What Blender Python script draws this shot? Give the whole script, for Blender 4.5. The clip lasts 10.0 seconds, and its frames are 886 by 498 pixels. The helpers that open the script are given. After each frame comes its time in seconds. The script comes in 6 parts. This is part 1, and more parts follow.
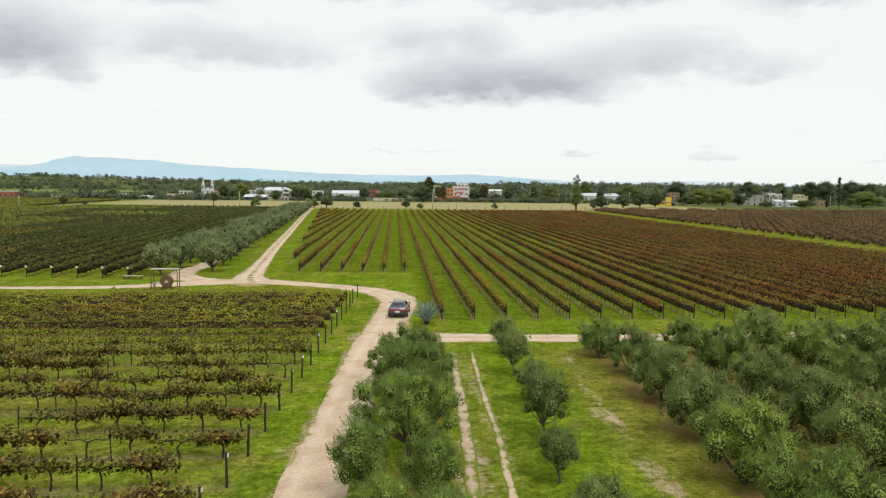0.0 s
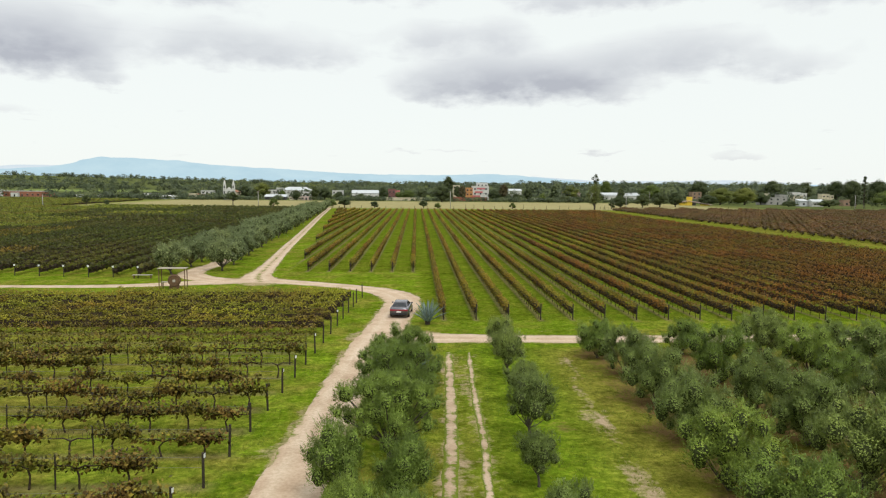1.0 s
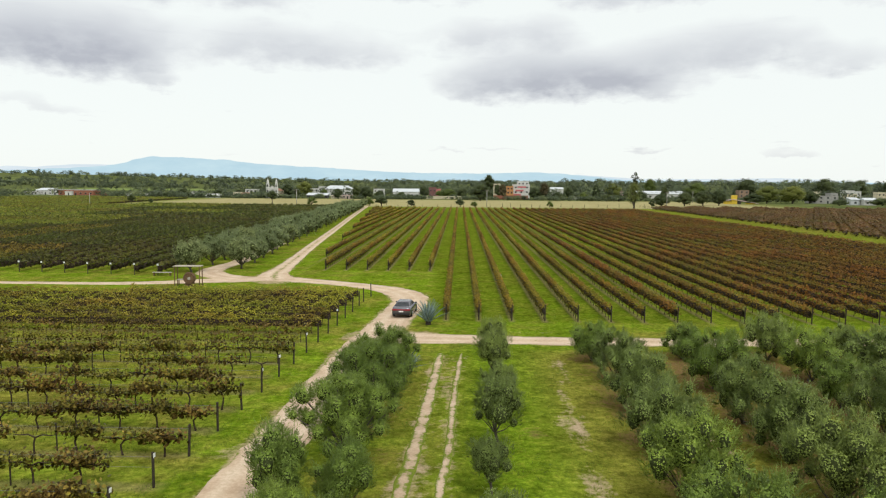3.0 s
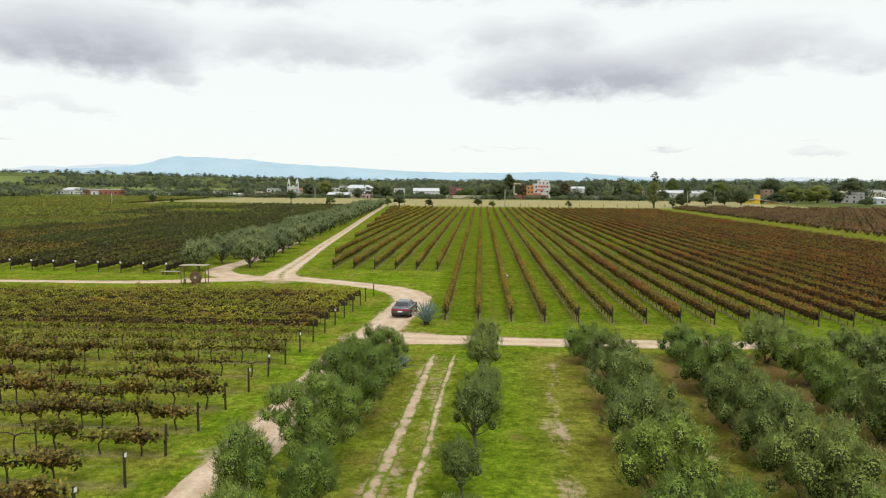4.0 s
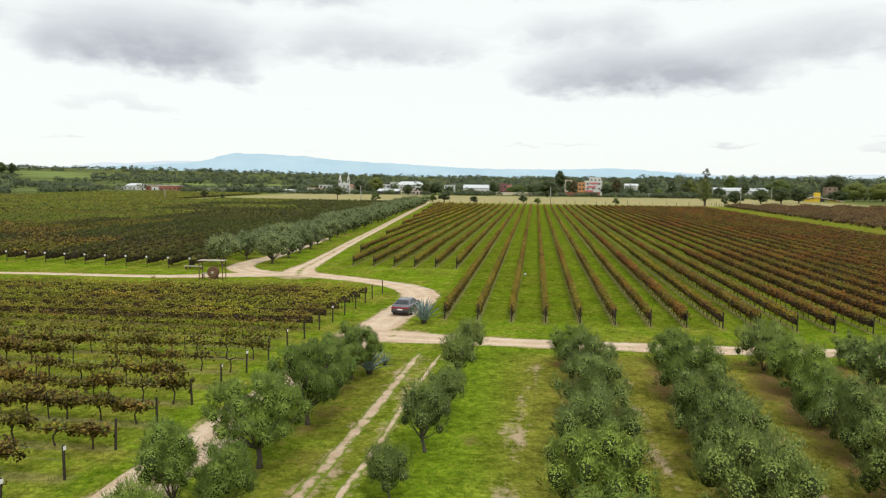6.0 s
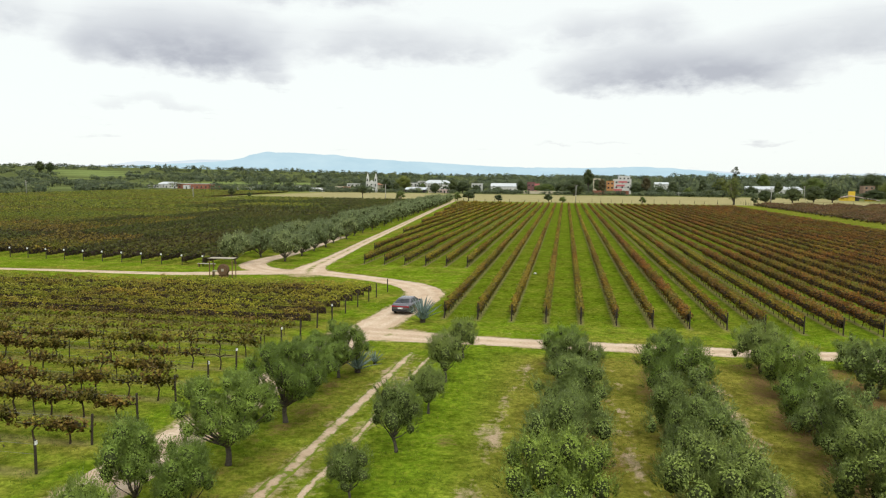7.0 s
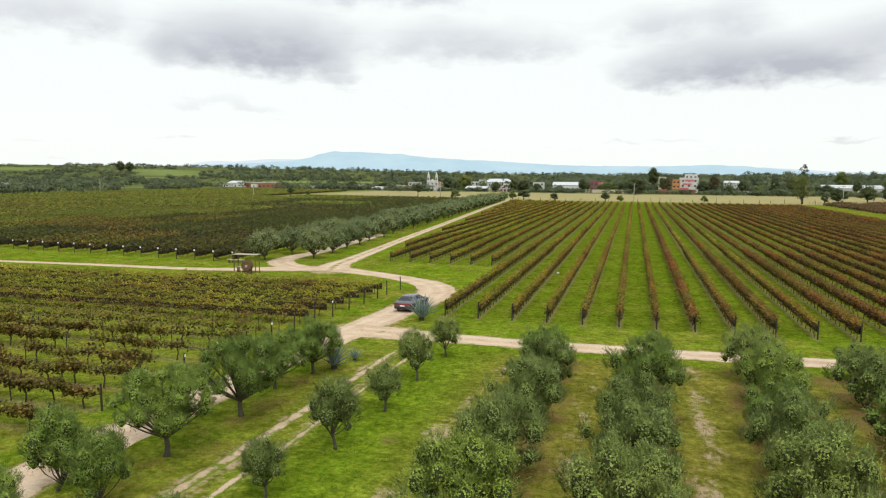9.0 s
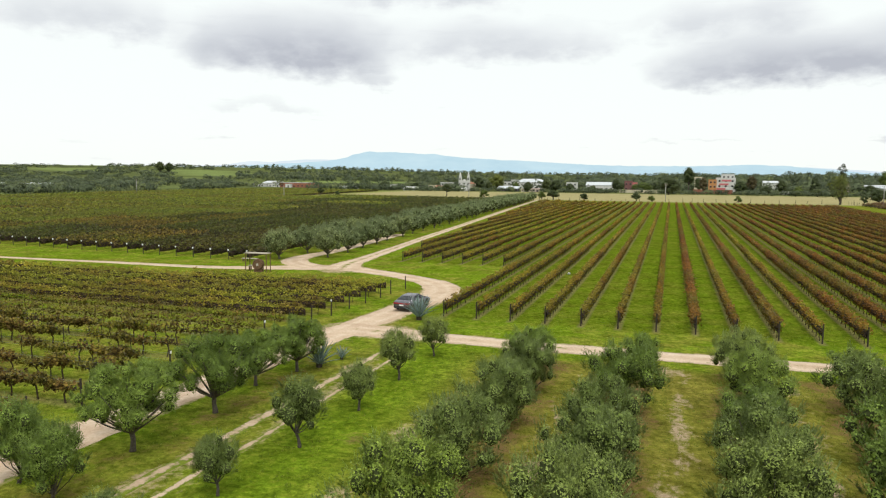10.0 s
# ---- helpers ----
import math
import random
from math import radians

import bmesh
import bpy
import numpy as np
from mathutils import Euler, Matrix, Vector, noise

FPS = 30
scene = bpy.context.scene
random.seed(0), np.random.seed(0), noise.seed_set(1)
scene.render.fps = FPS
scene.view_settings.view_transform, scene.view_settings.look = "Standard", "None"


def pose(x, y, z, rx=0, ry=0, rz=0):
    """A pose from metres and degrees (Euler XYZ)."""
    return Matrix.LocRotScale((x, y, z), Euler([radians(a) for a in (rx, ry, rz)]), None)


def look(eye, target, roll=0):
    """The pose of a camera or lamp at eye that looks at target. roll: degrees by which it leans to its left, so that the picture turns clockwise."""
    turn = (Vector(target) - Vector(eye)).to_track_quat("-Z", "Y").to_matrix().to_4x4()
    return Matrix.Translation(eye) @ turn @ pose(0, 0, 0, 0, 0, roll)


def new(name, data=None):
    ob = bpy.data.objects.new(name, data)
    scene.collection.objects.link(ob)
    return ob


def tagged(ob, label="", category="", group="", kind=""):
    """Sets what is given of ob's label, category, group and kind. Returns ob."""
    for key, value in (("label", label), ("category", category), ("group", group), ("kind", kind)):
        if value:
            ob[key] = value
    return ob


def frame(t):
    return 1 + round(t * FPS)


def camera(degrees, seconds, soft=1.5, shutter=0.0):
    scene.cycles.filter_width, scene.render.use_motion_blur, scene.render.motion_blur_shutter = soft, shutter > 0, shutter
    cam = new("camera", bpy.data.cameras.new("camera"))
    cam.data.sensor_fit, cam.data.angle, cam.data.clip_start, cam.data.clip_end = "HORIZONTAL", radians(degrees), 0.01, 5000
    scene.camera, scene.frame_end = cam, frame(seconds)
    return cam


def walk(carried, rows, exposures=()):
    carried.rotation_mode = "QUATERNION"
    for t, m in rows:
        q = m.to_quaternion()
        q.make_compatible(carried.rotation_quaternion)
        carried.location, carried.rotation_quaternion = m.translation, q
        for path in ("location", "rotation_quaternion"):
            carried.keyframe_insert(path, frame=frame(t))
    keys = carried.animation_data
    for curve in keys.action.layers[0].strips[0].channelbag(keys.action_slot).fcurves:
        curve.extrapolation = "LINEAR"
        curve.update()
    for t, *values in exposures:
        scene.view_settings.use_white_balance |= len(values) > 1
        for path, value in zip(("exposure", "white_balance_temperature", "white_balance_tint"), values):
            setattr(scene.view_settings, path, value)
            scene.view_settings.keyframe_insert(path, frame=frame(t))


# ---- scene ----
cam = camera(64.6, 10.0, soft=1.2)
METRES, EYE, TILT, LEAN, TURN = 25.0, 12.85, -5.1, -0.6, -3.85
ROWS = [
    (0.0, 0.0, 0.0, 0.0, -0.0, 0.0, -0.0),
    (0.5, 0.036, 0.0063, 0.0004, 0.86, -0.03, -0.07),
    (1.0, 0.073, 0.0149, 0.001, 1.69, -0.03, -0.09),
    (1.5, 0.1102, 0.0246, 0.0024, 2.49, -0.02, -0.14),
    (2.0, 0.1484, 0.0333, 0.0036, 3.46, -0.07, -0.18),
    (2.5, 0.1875, 0.0427, 0.0041, 4.35, -0.13, -0.25),
    (4.0, 0.3094, 0.0765, 0.0081, 6.97, -0.23, -0.46),
    (4.5, 0.3552, 0.0891, 0.0085, 7.9, -0.29, -0.49),
    (5.0, 0.4034, 0.1023, 0.0105, 8.98, -0.39, -0.59),
    (5.5, 0.4532, 0.1182, 0.0138, 10.16, -0.48, -0.8),
    (7.0, 0.6064, 0.1693, 0.0184, 13.69, -0.72, -1.17),
    (7.5, 0.6613, 0.1874, 0.0201, 15.0, -0.81, -1.27),
    (8.0, 0.7166, 0.2074, 0.0204, 16.3, -0.82, -1.42),
    (8.5, 0.772, 0.2294, 0.0203, 17.63, -0.87, -1.5),
    (9.0, 0.8285, 0.2528, 0.0202, 18.99, -0.94, -1.56),
    (9.5, 0.8876, 0.2804, 0.0203, 20.41, -1.0, -1.62),
    (10.0, 0.9475, 0.3102, 0.0213, 21.79, -1.01, -1.79),
]
walk(cam, [(t, pose(0, 0, EYE, TILT, LEAN, TURN) @ pose(METRES * x, METRES * y, METRES * z, 90 + pitch, roll, yaw)) for t, x, y, z, yaw, pitch, roll in ROWS],
     exposures=((0.0, -0.05), (5.0, 0.0), (10.0, 0.04)))


# ---- world, sun, exposure ----
SUN_EL, SUN_AZ = radians(58), radians(150)      # high, behind the camera and to its right, behind cloud


def world_sky():
    w = bpy.data.worlds.new("overcast_sky")
    scene.world = w
    w.use_nodes = True
    nt = w.node_tree
    nt.nodes.clear()
    L = nt.links.new

    def nd(kind, **kw):
        n = nt.nodes.new(kind)
        for k, v in kw.items():
            n.inputs[int(k[1:])].default_value = v
        return n

    def m(op, a, b=None, c=None, clamp=False):
        n = nt.nodes.new("ShaderNodeMath")
        n.operation, n.use_clamp = op, clamp
        for k, v in enumerate((a, b, c)):
            if v is None:
                continue
            if isinstance(v, (int, float)):
                n.inputs[k].default_value = v
            else:
                L(v, n.inputs[k])
        return n.outputs[0]

    def ramp(fac, *stops):
        n = nt.nodes.new("ShaderNodeValToRGB")
        els = n.color_ramp.elements
        while len(els) < len(stops):
            els.new(0.5)
        for e, (p, v) in zip(els, stops):
            e.position = p
            e.color = (v, v, v, 1) if isinstance(v, (int, float)) else (*v, 1)
        L(fac, n.inputs[0])
        return n.outputs[0]

    def mix(fac, a, b):
        n = nt.nodes.new("ShaderNodeMix")
        n.data_type = "RGBA"
        for k, v in ((0, fac), (6, a), (7, b)):
            if isinstance(v, (int, float)):
                n.inputs[k].default_value = v
            elif isinstance(v, tuple):
                n.inputs[k].default_value = (*v, 1)
            else:
                L(v, n.inputs[k])
        return n.outputs[2]

    co = nt.nodes.new("ShaderNodeTexCoord")
    sep = nt.nodes.new("ShaderNodeSeparateXYZ")
    L(co.outputs["Generated"], sep.inputs[0])
    X, Y, Z = sep.outputs
    az = m("ARCTAN2", X, Y)                       # to the right of the vine rows, radians
    el = m("ARCSINE", Z)
    # cloud layers seen from below: wide and flat near the horizon
    comb = nt.nodes.new("ShaderNodeCombineXYZ")
    L(m("MULTIPLY", az, 9.0), comb.inputs[0])
    L(m("MULTIPLY", el, 17.0), comb.inputs[1])
    big = nd("ShaderNodeTexNoise", i2=0.75, i3=3.0, i4=0.45)
    L(comb.outputs[0], big.inputs[0])
    puffs = nd("ShaderNodeTexNoise", i2=2.3, i3=7.0, i4=0.56)
    L(comb.outputs[0], puffs.inputs[0])
    b0 = m("SUBTRACT", big.outputs[0], 0.5)
    p0 = m("SUBTRACT", puffs.outputs[0], 0.5)
    azw = m("ADD", az, m("MULTIPLY", b0, 0.20))
    elw = m("ADD", m("ADD", el, m("MULTIPLY", p0, 0.038)), m("MULTIPLY", b0, 0.035))

    def mass(a, e, wa, low, high, s):
        """One heavy bank of cloud round bearing a, its flat base near height e (degrees): it ends sharply below and thins out above."""
        u = m("DIVIDE", m("SUBTRACT", azw, radians(a)), radians(wa))
        v = m("SUBTRACT", elw, radians(e))
        v = m("ADD", m("DIVIDE", m("MINIMUM", v, 0.0), radians(low)), m("DIVIDE", m("MAXIMUM", v, 0.0), radians(high)))
        d = m("ADD", m("MULTIPLY", m("MULTIPLY", u, u), m("ABSOLUTE", u)), m("MULTIPLY", v, v))
        return m("MULTIPLY", m("POWER", 2.718, m("MULTIPLY", d, -1.0)), s)

    banks = [(-29.5, 8.8, 8.0, 1.25, 3.2, 1.0), (-13, 10.2, 8.5, 1.4, 2.2, 0.50), (8.6, 7.7, 9.5, 1.05, 2.6, 0.98), (20.5, 9.6, 7, 1.4, 2.4, 0.50), (3.5, 11.4, 7, 1.3, 1.8, 0.42), (28.5, 8.6, 4, 0.9, 1.8, 0.36),
             (-22, 7.8, 2.6, 0.5, 0.6, 0.34), (-32, 5.3, 5.0, 0.5, 0.7, 0.28), (-45, 10.6, 7, 1.4, 2.6, 0.42), (-20, 14.2, 9, 1.3, 2.0, 0.48), (-4, 15.2, 8, 1.2, 2.0, 0.44), (14, 14.6, 9, 1.2, 2.0, 0.46), (33, 13.8, 8, 1.4, 2.6, 0.46),
             (24.8, 2.5, 3.0, 0.16, 0.5, 0.27), (2.5, 2.75, 2.6, 0.12, 0.22, 0.26), (-1.5, 2.6, 1.8, 0.1, 0.25, 0.26), (14, 2.6, 1.6, 0.1, 0.25, 0.24),
             (52, 10, 11, 2, 4, 0.7), (-70, 10, 14, 2, 5, 0.8), (80, 10, 14, 2, 5, 0.8), (120, 10, 18, 2, 6, 0.8), (165, 10, 20, 2, 6, 0.8), (-110, 10, 18, 2, 5, 0.8), (-155, 10, 18, 2, 6, 0.8)]
    tot = None
    for b in banks:
        v = mass(*b)
        tot = v if tot is None else m("MAXIMUM", m("MULTIPLY", m("ADD", tot, v), 0.72), m("MAXIMUM", tot, v))
    # thin low streaks
    st = nt.nodes.new("ShaderNodeCombineXYZ")
    L(m("MULTIPLY", az, 9.0), st.inputs[0])
    L(m("MULTIPLY", el, 60.0), st.inputs[1])
    stn = nd("ShaderNodeTexNoise", i2=1.5, i3=5.0, i4=0.55)
    L(st.outputs[0], stn.inputs[0])
    streak = m("MULTIPLY", m("MULTIPLY", ramp(stn.outputs[0], (0.56, 0.0), (0.78, 1.0)), 0.34), ramp(el, (0.06, 1.0), (0.16, 0.2)))
    grey = m("ADD", m("MULTIPLY", tot, m("ADD", 1.0, m("MULTIPLY", p0, 1.25))), streak)
    colr = ramp(grey, (0.14, (1.015, 1.06, 1.03)), (0.26, (0.925, 0.955, 0.95)), (0.42, (0.805, 0.83, 0.845)), (0.72, (0.665, 0.685, 0.72)), (1.1, (0.53, 0.545, 0.595)))
    # an overcast vault is brightest towards the zenith
    vault = m("ADD", 0.98, m("MULTIPLY", m("MAXIMUM", m("SUBTRACT", Z, 0.22), 0.0), 0.22))
    sc = nt.nodes.new("ShaderNodeVectorMath")
    sc.operation = "SCALE"
    L(colr, sc.inputs[0])
    L(vault, sc.inputs[3])
    # clear sky behind the cloud
    sky = nt.nodes.new("ShaderNodeTexSky")
    sky.sky_type = "NISHITA"
    sky.sun_disc = False
    sky.sun_elevation, sky.sun_rotation = SUN_EL, SUN_AZ
    ssc = nt.nodes.new("ShaderNodeVectorMath")
    ssc.operation = "SCALE"
    L(sky.outputs[0], ssc.inputs[0])
    ssc.inputs[3].default_value = 0.1
    bg = nt.nodes.new("ShaderNodeBackground")
    L(mix(0.90, ssc.outputs[0], sc.outputs[0]), bg.inputs[0])
    bg.inputs[1].default_value = 1.0
    out = nt.nodes.new("ShaderNodeOutputWorld")
    L(bg.outputs[0], out.inputs[0])


world_sky()
sun = bpy.data.lights.new("sun", "SUN")
sun.energy, sun.angle, sun.color = 1.5, radians(14), (0.99, 0.97, 0.89)
sun_ob = new("sun", sun)
sun_ob.matrix_world = look((math.sin(SUN_AZ) * math.cos(SUN_EL) * 100, math.cos(SUN_AZ) * math.cos(SUN_EL) * 100, math.sin(SUN_EL) * 100), (0, 0, 0))
scene.view_settings.exposure = 0.0

# ---- materials ----


class Nodes:
    """A small builder for one node material."""

    def __init__(self, name):
        self.mat = bpy.data.materials.new(name)
        self.mat.use_nodes = True
        self.nt = self.mat.node_tree
        self.bsdf = self.nt.nodes["Principled BSDF"]

    def put(self, v, sock):
        if isinstance(v, (int, float)):
            sock.default_value = v
        elif isinstance(v, tuple):
            sock.default_value = (*v, 1) if len(v) == 3 and sock.type == "RGBA" else v
        else:
            self.nt.links.new(v, sock)

    def math(self, op, a, b=0.0, clamp=False):
        n = self.nt.nodes.new("ShaderNodeMath")
        n.operation, n.use_clamp = op, clamp
        self.put(a, n.inputs[0])
        self.put(b, n.inputs[1])
        return n.outputs[0]

    def place(self):
        """World place (Geometry position)."""
        return self.nt.nodes.new("ShaderNodeNewGeometry").outputs["Position"]

    def xyz(self, v):
        n = self.nt.nodes.new("ShaderNodeSeparateXYZ")
        self.put(v, n.inputs[0])
        return n.outputs

    def island(self):
        return self.nt.nodes.new("ShaderNodeNewGeometry").outputs["Random Per Island"]

    def each(self):
        return self.nt.nodes.new("ShaderNodeObjectInfo").outputs["Random"]

    def attr(self, name):
        n = self.nt.nodes.new("ShaderNodeAttribute")
        n.attribute_name = name
        return n.outputs["Fac"]

    def noise(self, scale, detail=4.0, rough=0.55, vec=None, stretch=None):
        n = self.nt.nodes.new("ShaderNodeTexNoise")
        n.inputs["Scale"].default_value, n.inputs["Detail"].default_value, n.inputs["Roughness"].default_value = scale, detail, rough
        v = vec if vec is not None else self.place()
        if stretch:
            mp = self.nt.nodes.new("ShaderNodeMapping")
            mp.inputs["Scale"].default_value = stretch
            self.put(v, mp.inputs[0])
            v = mp.outputs[0]
        self.put(v, n.inputs["Vector"])
        return n.outputs["Fac"]

    def ramp(self, fac, *stops):
        n = self.nt.nodes.new("ShaderNodeValToRGB")
        els = n.color_ramp.elements
        while len(els) < len(stops):
            els.new(0.5)
        for e, (p, v) in zip(els, stops):
            e.position = p
            e.color = (v, v, v, 1) if isinstance(v, (int, float)) else (*v, 1)
        self.put(fac, n.inputs[0])
        return n.outputs[0]

    def mix(self, fac, a, b, blend="MIX"):
        n = self.nt.nodes.new("ShaderNodeMix")
        n.data_type, n.blend_type = "RGBA", blend
        self.put(fac, n.inputs[0])
        self.put(a, n.inputs[6])
        self.put(b, n.inputs[7])
        return n.outputs[2]

    def bump(self, height, strength=0.4, distance=0.05):
        n = self.nt.nodes.new("ShaderNodeBump")
        n.inputs["Strength"].default_value, n.inputs["Distance"].default_value = strength, distance
        self.put(height, n.inputs["Height"])
        self.nt.links.new(n.outputs[0], self.bsdf.inputs["Normal"])

    def done(self, colour, rough=0.8, spec=0.3, metal=0.0):
        self.put(colour, self.bsdf.inputs["Base Color"])
        self.put(rough, self.bsdf.inputs["Roughness"])
        self.bsdf.inputs["Specular IOR Level"].default_value = spec
        self.bsdf.inputs["Metallic"].default_value = metal
        return self.mat


def plain(name, colour, rough=0.7, spread=0.25, scale=3.0, spec=0.3, metal=0.0, bump=0.0):
    """Painted, plastered or weathered surface: a colour with stains at two scales."""
    k = Nodes(name)
    a = k.noise(scale, 5)
    b = k.noise(scale * 9, 3)
    v = k.math("ADD", k.math("MULTIPLY", a, 0.65), k.math("MULTIPLY", b, 0.35))
    lo = tuple(c * (1 - spread) for c in colour)
    hi = tuple(min(1, c * (1 + spread * 0.6)) for c in colour)
    if bump:
        k.bump(b, bump, 0.03)
    return k.done(k.ramp(v, (0.32, lo), (0.68, hi)), rough, spec, metal)


def leafy(name, dark, mid, light, patch=None, patch_scale=0.12, tint=False, trans=0.20, rough=0.6, leaf=0.28):
    """Leaves: each one its own shade, with patches of another colour over some metres."""
    k = Nodes(name)
    col = k.ramp(k.island(), (0.0, dark), (0.5, mid), (1.0, light))
    if patch:
        p = k.ramp(k.noise(patch_scale, 3, 0.6), (0.42, 0.0), (0.60, 1.0))
        p2 = k.math("MULTIPLY", p, k.ramp(k.noise(patch_scale * 11, 2), (0.35, 0.35), (0.6, 1.0)))
        col = k.mix(p2, col, k.ramp(k.island(), (0.0, patch[0]), (1.0, patch[1])))
    val = k.attr("tint") if tint else k.each()
    wide = ((0.62, 0.66, 0.68), (0.95, 1.0, 1.0), (1.45, 1.40, 1.10)) if tint else ((0.78, 0.80, 0.74), (1.0, 1.0, 1.0), (1.22, 1.16, 1.05))
    col = k.mix(1.0, col, k.ramp(val, (0.0, wide[0]), (0.6, wide[1]), (1.0, wide[2])), "MULTIPLY")
    col = k.mix(1.0, col, k.ramp(k.noise(3.0, 3, 0.6), (0.3, 0.72), (0.7, 1.22)), "MULTIPLY")
    k.done(col, rough, 0.16)
    pf = k.nt.nodes.new("ShaderNodeAttribute")
    pf.attribute_name = "puff"
    vt = k.nt.nodes.new("ShaderNodeVectorTransform")
    vt.vector_type, vt.convert_from, vt.convert_to = "NORMAL", "OBJECT", "WORLD"
    k.nt.links.new(pf.outputs["Vector"], vt.inputs[0])
    geo = k.nt.nodes.new("ShaderNodeNewGeometry")
    sc = k.nt.nodes.new("ShaderNodeVectorMath")
    sc.operation = "SCALE"
    sc.inputs[3].default_value = leaf
    k.nt.links.new(geo.outputs["Normal"], sc.inputs[0])
    ad = k.nt.nodes.new("ShaderNodeVectorMath")
    ad.operation = "ADD"
    k.nt.links.new(vt.outputs[0], ad.inputs[0])
    k.nt.links.new(sc.outputs[0], ad.inputs[1])
    no = k.nt.nodes.new("ShaderNodeVectorMath")
    no.operation = "NORMALIZE"
    k.nt.links.new(ad.outputs[0], no.inputs[0])
    k.nt.links.new(no.outputs[0], k.bsdf.inputs["Normal"])
    # light that falls on the far side shines through; a leaf passes about as much as it reflects
    tr = k.nt.nodes.new("ShaderNodeBsdfTranslucent")
    k.put(k.mix(1.0, col, (0.95 * trans * 4, 1.0 * trans * 4, 0.6 * trans * 4), "MULTIPLY"), tr.inputs[0])
    back = k.nt.nodes.new("ShaderNodeVectorMath")
    back.operation = "SCALE"
    back.inputs[3].default_value = -1.0
    k.nt.links.new(no.outputs[0], back.inputs[0])
    k.nt.links.new(back.outputs[0], tr.inputs["Normal"])
    ms = k.nt.nodes.new("ShaderNodeAddShader")
    k.nt.links.new(k.bsdf.outputs[0], ms.inputs[0])
    k.nt.links.new(tr.outputs[0], ms.inputs[1])
    k.nt.links.new(ms.outputs[0], k.nt.nodes["Material Output"].inputs[0])
    return k.mat


ROW0, ROWSTEP = 4.55, 3.14         # right-hand vineyard: rows run along y
BLOCK0, BLOCKSTEP = 29.3, 3.44     # left-hand block: rows run along x


def ground_material():
    k = Nodes("meadow_ground")
    P = k.place()
    X, Y, Z = k.xyz(P)
    fine = k.noise(2.2, 6, 0.65)
    mid = k.noise(0.35, 5, 0.6)
    wide = k.noise(0.06, 4, 0.55)
    tuft = k.noise(7.0, 3, 0.7)
    grass = k.ramp(fine, (0.28, (0.060, 0.098, 0.007)), (0.50, (0.116, 0.178, 0.010)), (0.72, (0.206, 0.246, 0.022)))
    dry = k.ramp(fine, (0.28, (0.100, 0.098, 0.012)), (0.72, (0.250, 0.222, 0.044)))
    v = k.math("ADD", k.math("MULTIPLY", mid, 0.6), k.math("MULTIPLY", wide, 0.4))
    col = k.mix(k.math("MULTIPLY", k.ramp(v, (0.44, 0.0), (0.60, 0.85)), k.math("SUBTRACT", 1.0, k.attr("lush"))), grass, dry)
    col = k.mix(k.attr("dry"), col, k.ramp(fine, (0.28, (0.100, 0.092, 0.013)), (0.72, (0.245, 0.205, 0.045))))
    col = k.mix(k.math("MULTIPLY", k.attr("right_field"), 0.9), col, k.mix(1.0, col, (0.86, 0.84, 0.80), "MULTIPLY"))
    patch = k.ramp(k.noise(0.9, 5, 0.7), (0.30, 0.60), (0.50, 1.00), (0.70, 1.34))
    col = k.mix(1.0, col, patch, "MULTIPLY")
    blotch = k.ramp(k.noise(0.24, 5, 0.7), (0.34, 0.76), (0.52, 1.02), (0.68, 1.26))
    col = k.mix(1.0, col, blotch, "MULTIPLY")
    col = k.mix(1.0, col, k.ramp(k.noise(4.5, 4, 0.75), (0.34, 0.72), (0.50, 1.05), (0.66, 1.38)), "MULTIPLY")
    # bare strips under the vines of the right-hand field
    fr = k.math("ABSOLUTE", k.math("SUBTRACT", k.math("FRACT", k.math("ADD", k.math("DIVIDE", k.math("SUBTRACT", X, ROW0), ROWSTEP), 200.5)), 0.5))
    strip = k.ramp(k.math("ADD", fr, k.math("MULTIPLY", k.math("SUBTRACT", fine, 0.5), 0.12)), (0.045, 1.0), (0.13, 0.0))
    strip = k.math("MULTIPLY", strip, k.attr("right_field"))
    earth = k.ramp(fine, (0.3, (0.125, 0.092, 0.044)), (0.7, (0.290, 0.225, 0.120)))
    col = k.mix(k.math("MULTIPLY", strip, 0.6), col, earth)
    fl = k.math("ABSOLUTE", k.math("SUBTRACT", k.math("FRACT", k.math("ADD", k.math("DIVIDE", k.math("SUBTRACT", Y, BLOCK0), BLOCKSTEP), 200.5)), 0.5))
    stripl = k.ramp(k.math("ADD", fl, k.math("MULTIPLY", k.math("SUBTRACT", mid, 0.5), 0.35)), (0.07, 1.0), (0.19, 0.0))
    stripl = k.math("MULTIPLY", stripl, k.attr("left_block"))
    col = k.mix(k.math("MULTIPLY", stripl, 0.42), col, earth)
    # worn earth: path edges, wheel marks, litter under the trees
    d = k.math("ADD", k.attr("dirt"), k.math("MULTIPLY", k.math("SUBTRACT", k.math("ADD", k.math("MULTIPLY", fine, 0.6), k.math("MULTIPLY", mid, 0.4)), 0.5), 1.5))
    d = k.math("ADD", d, k.math("MULTIPLY", k.attr("dry"), k.math("MULTIPLY", k.math("SUBTRACT", k.noise(0.42, 5, 0.72, stretch=(1.6, 0.7, 1.0)), 0.5), 2.6)))
    sand = k.ramp(tuft, (0.3, (0.300, 0.215, 0.130)), (0.7, (0.500, 0.385, 0.260)))
    col = k.mix(k.ramp(d, (0.42, 0.0), (0.72, 1.0)), col, sand)
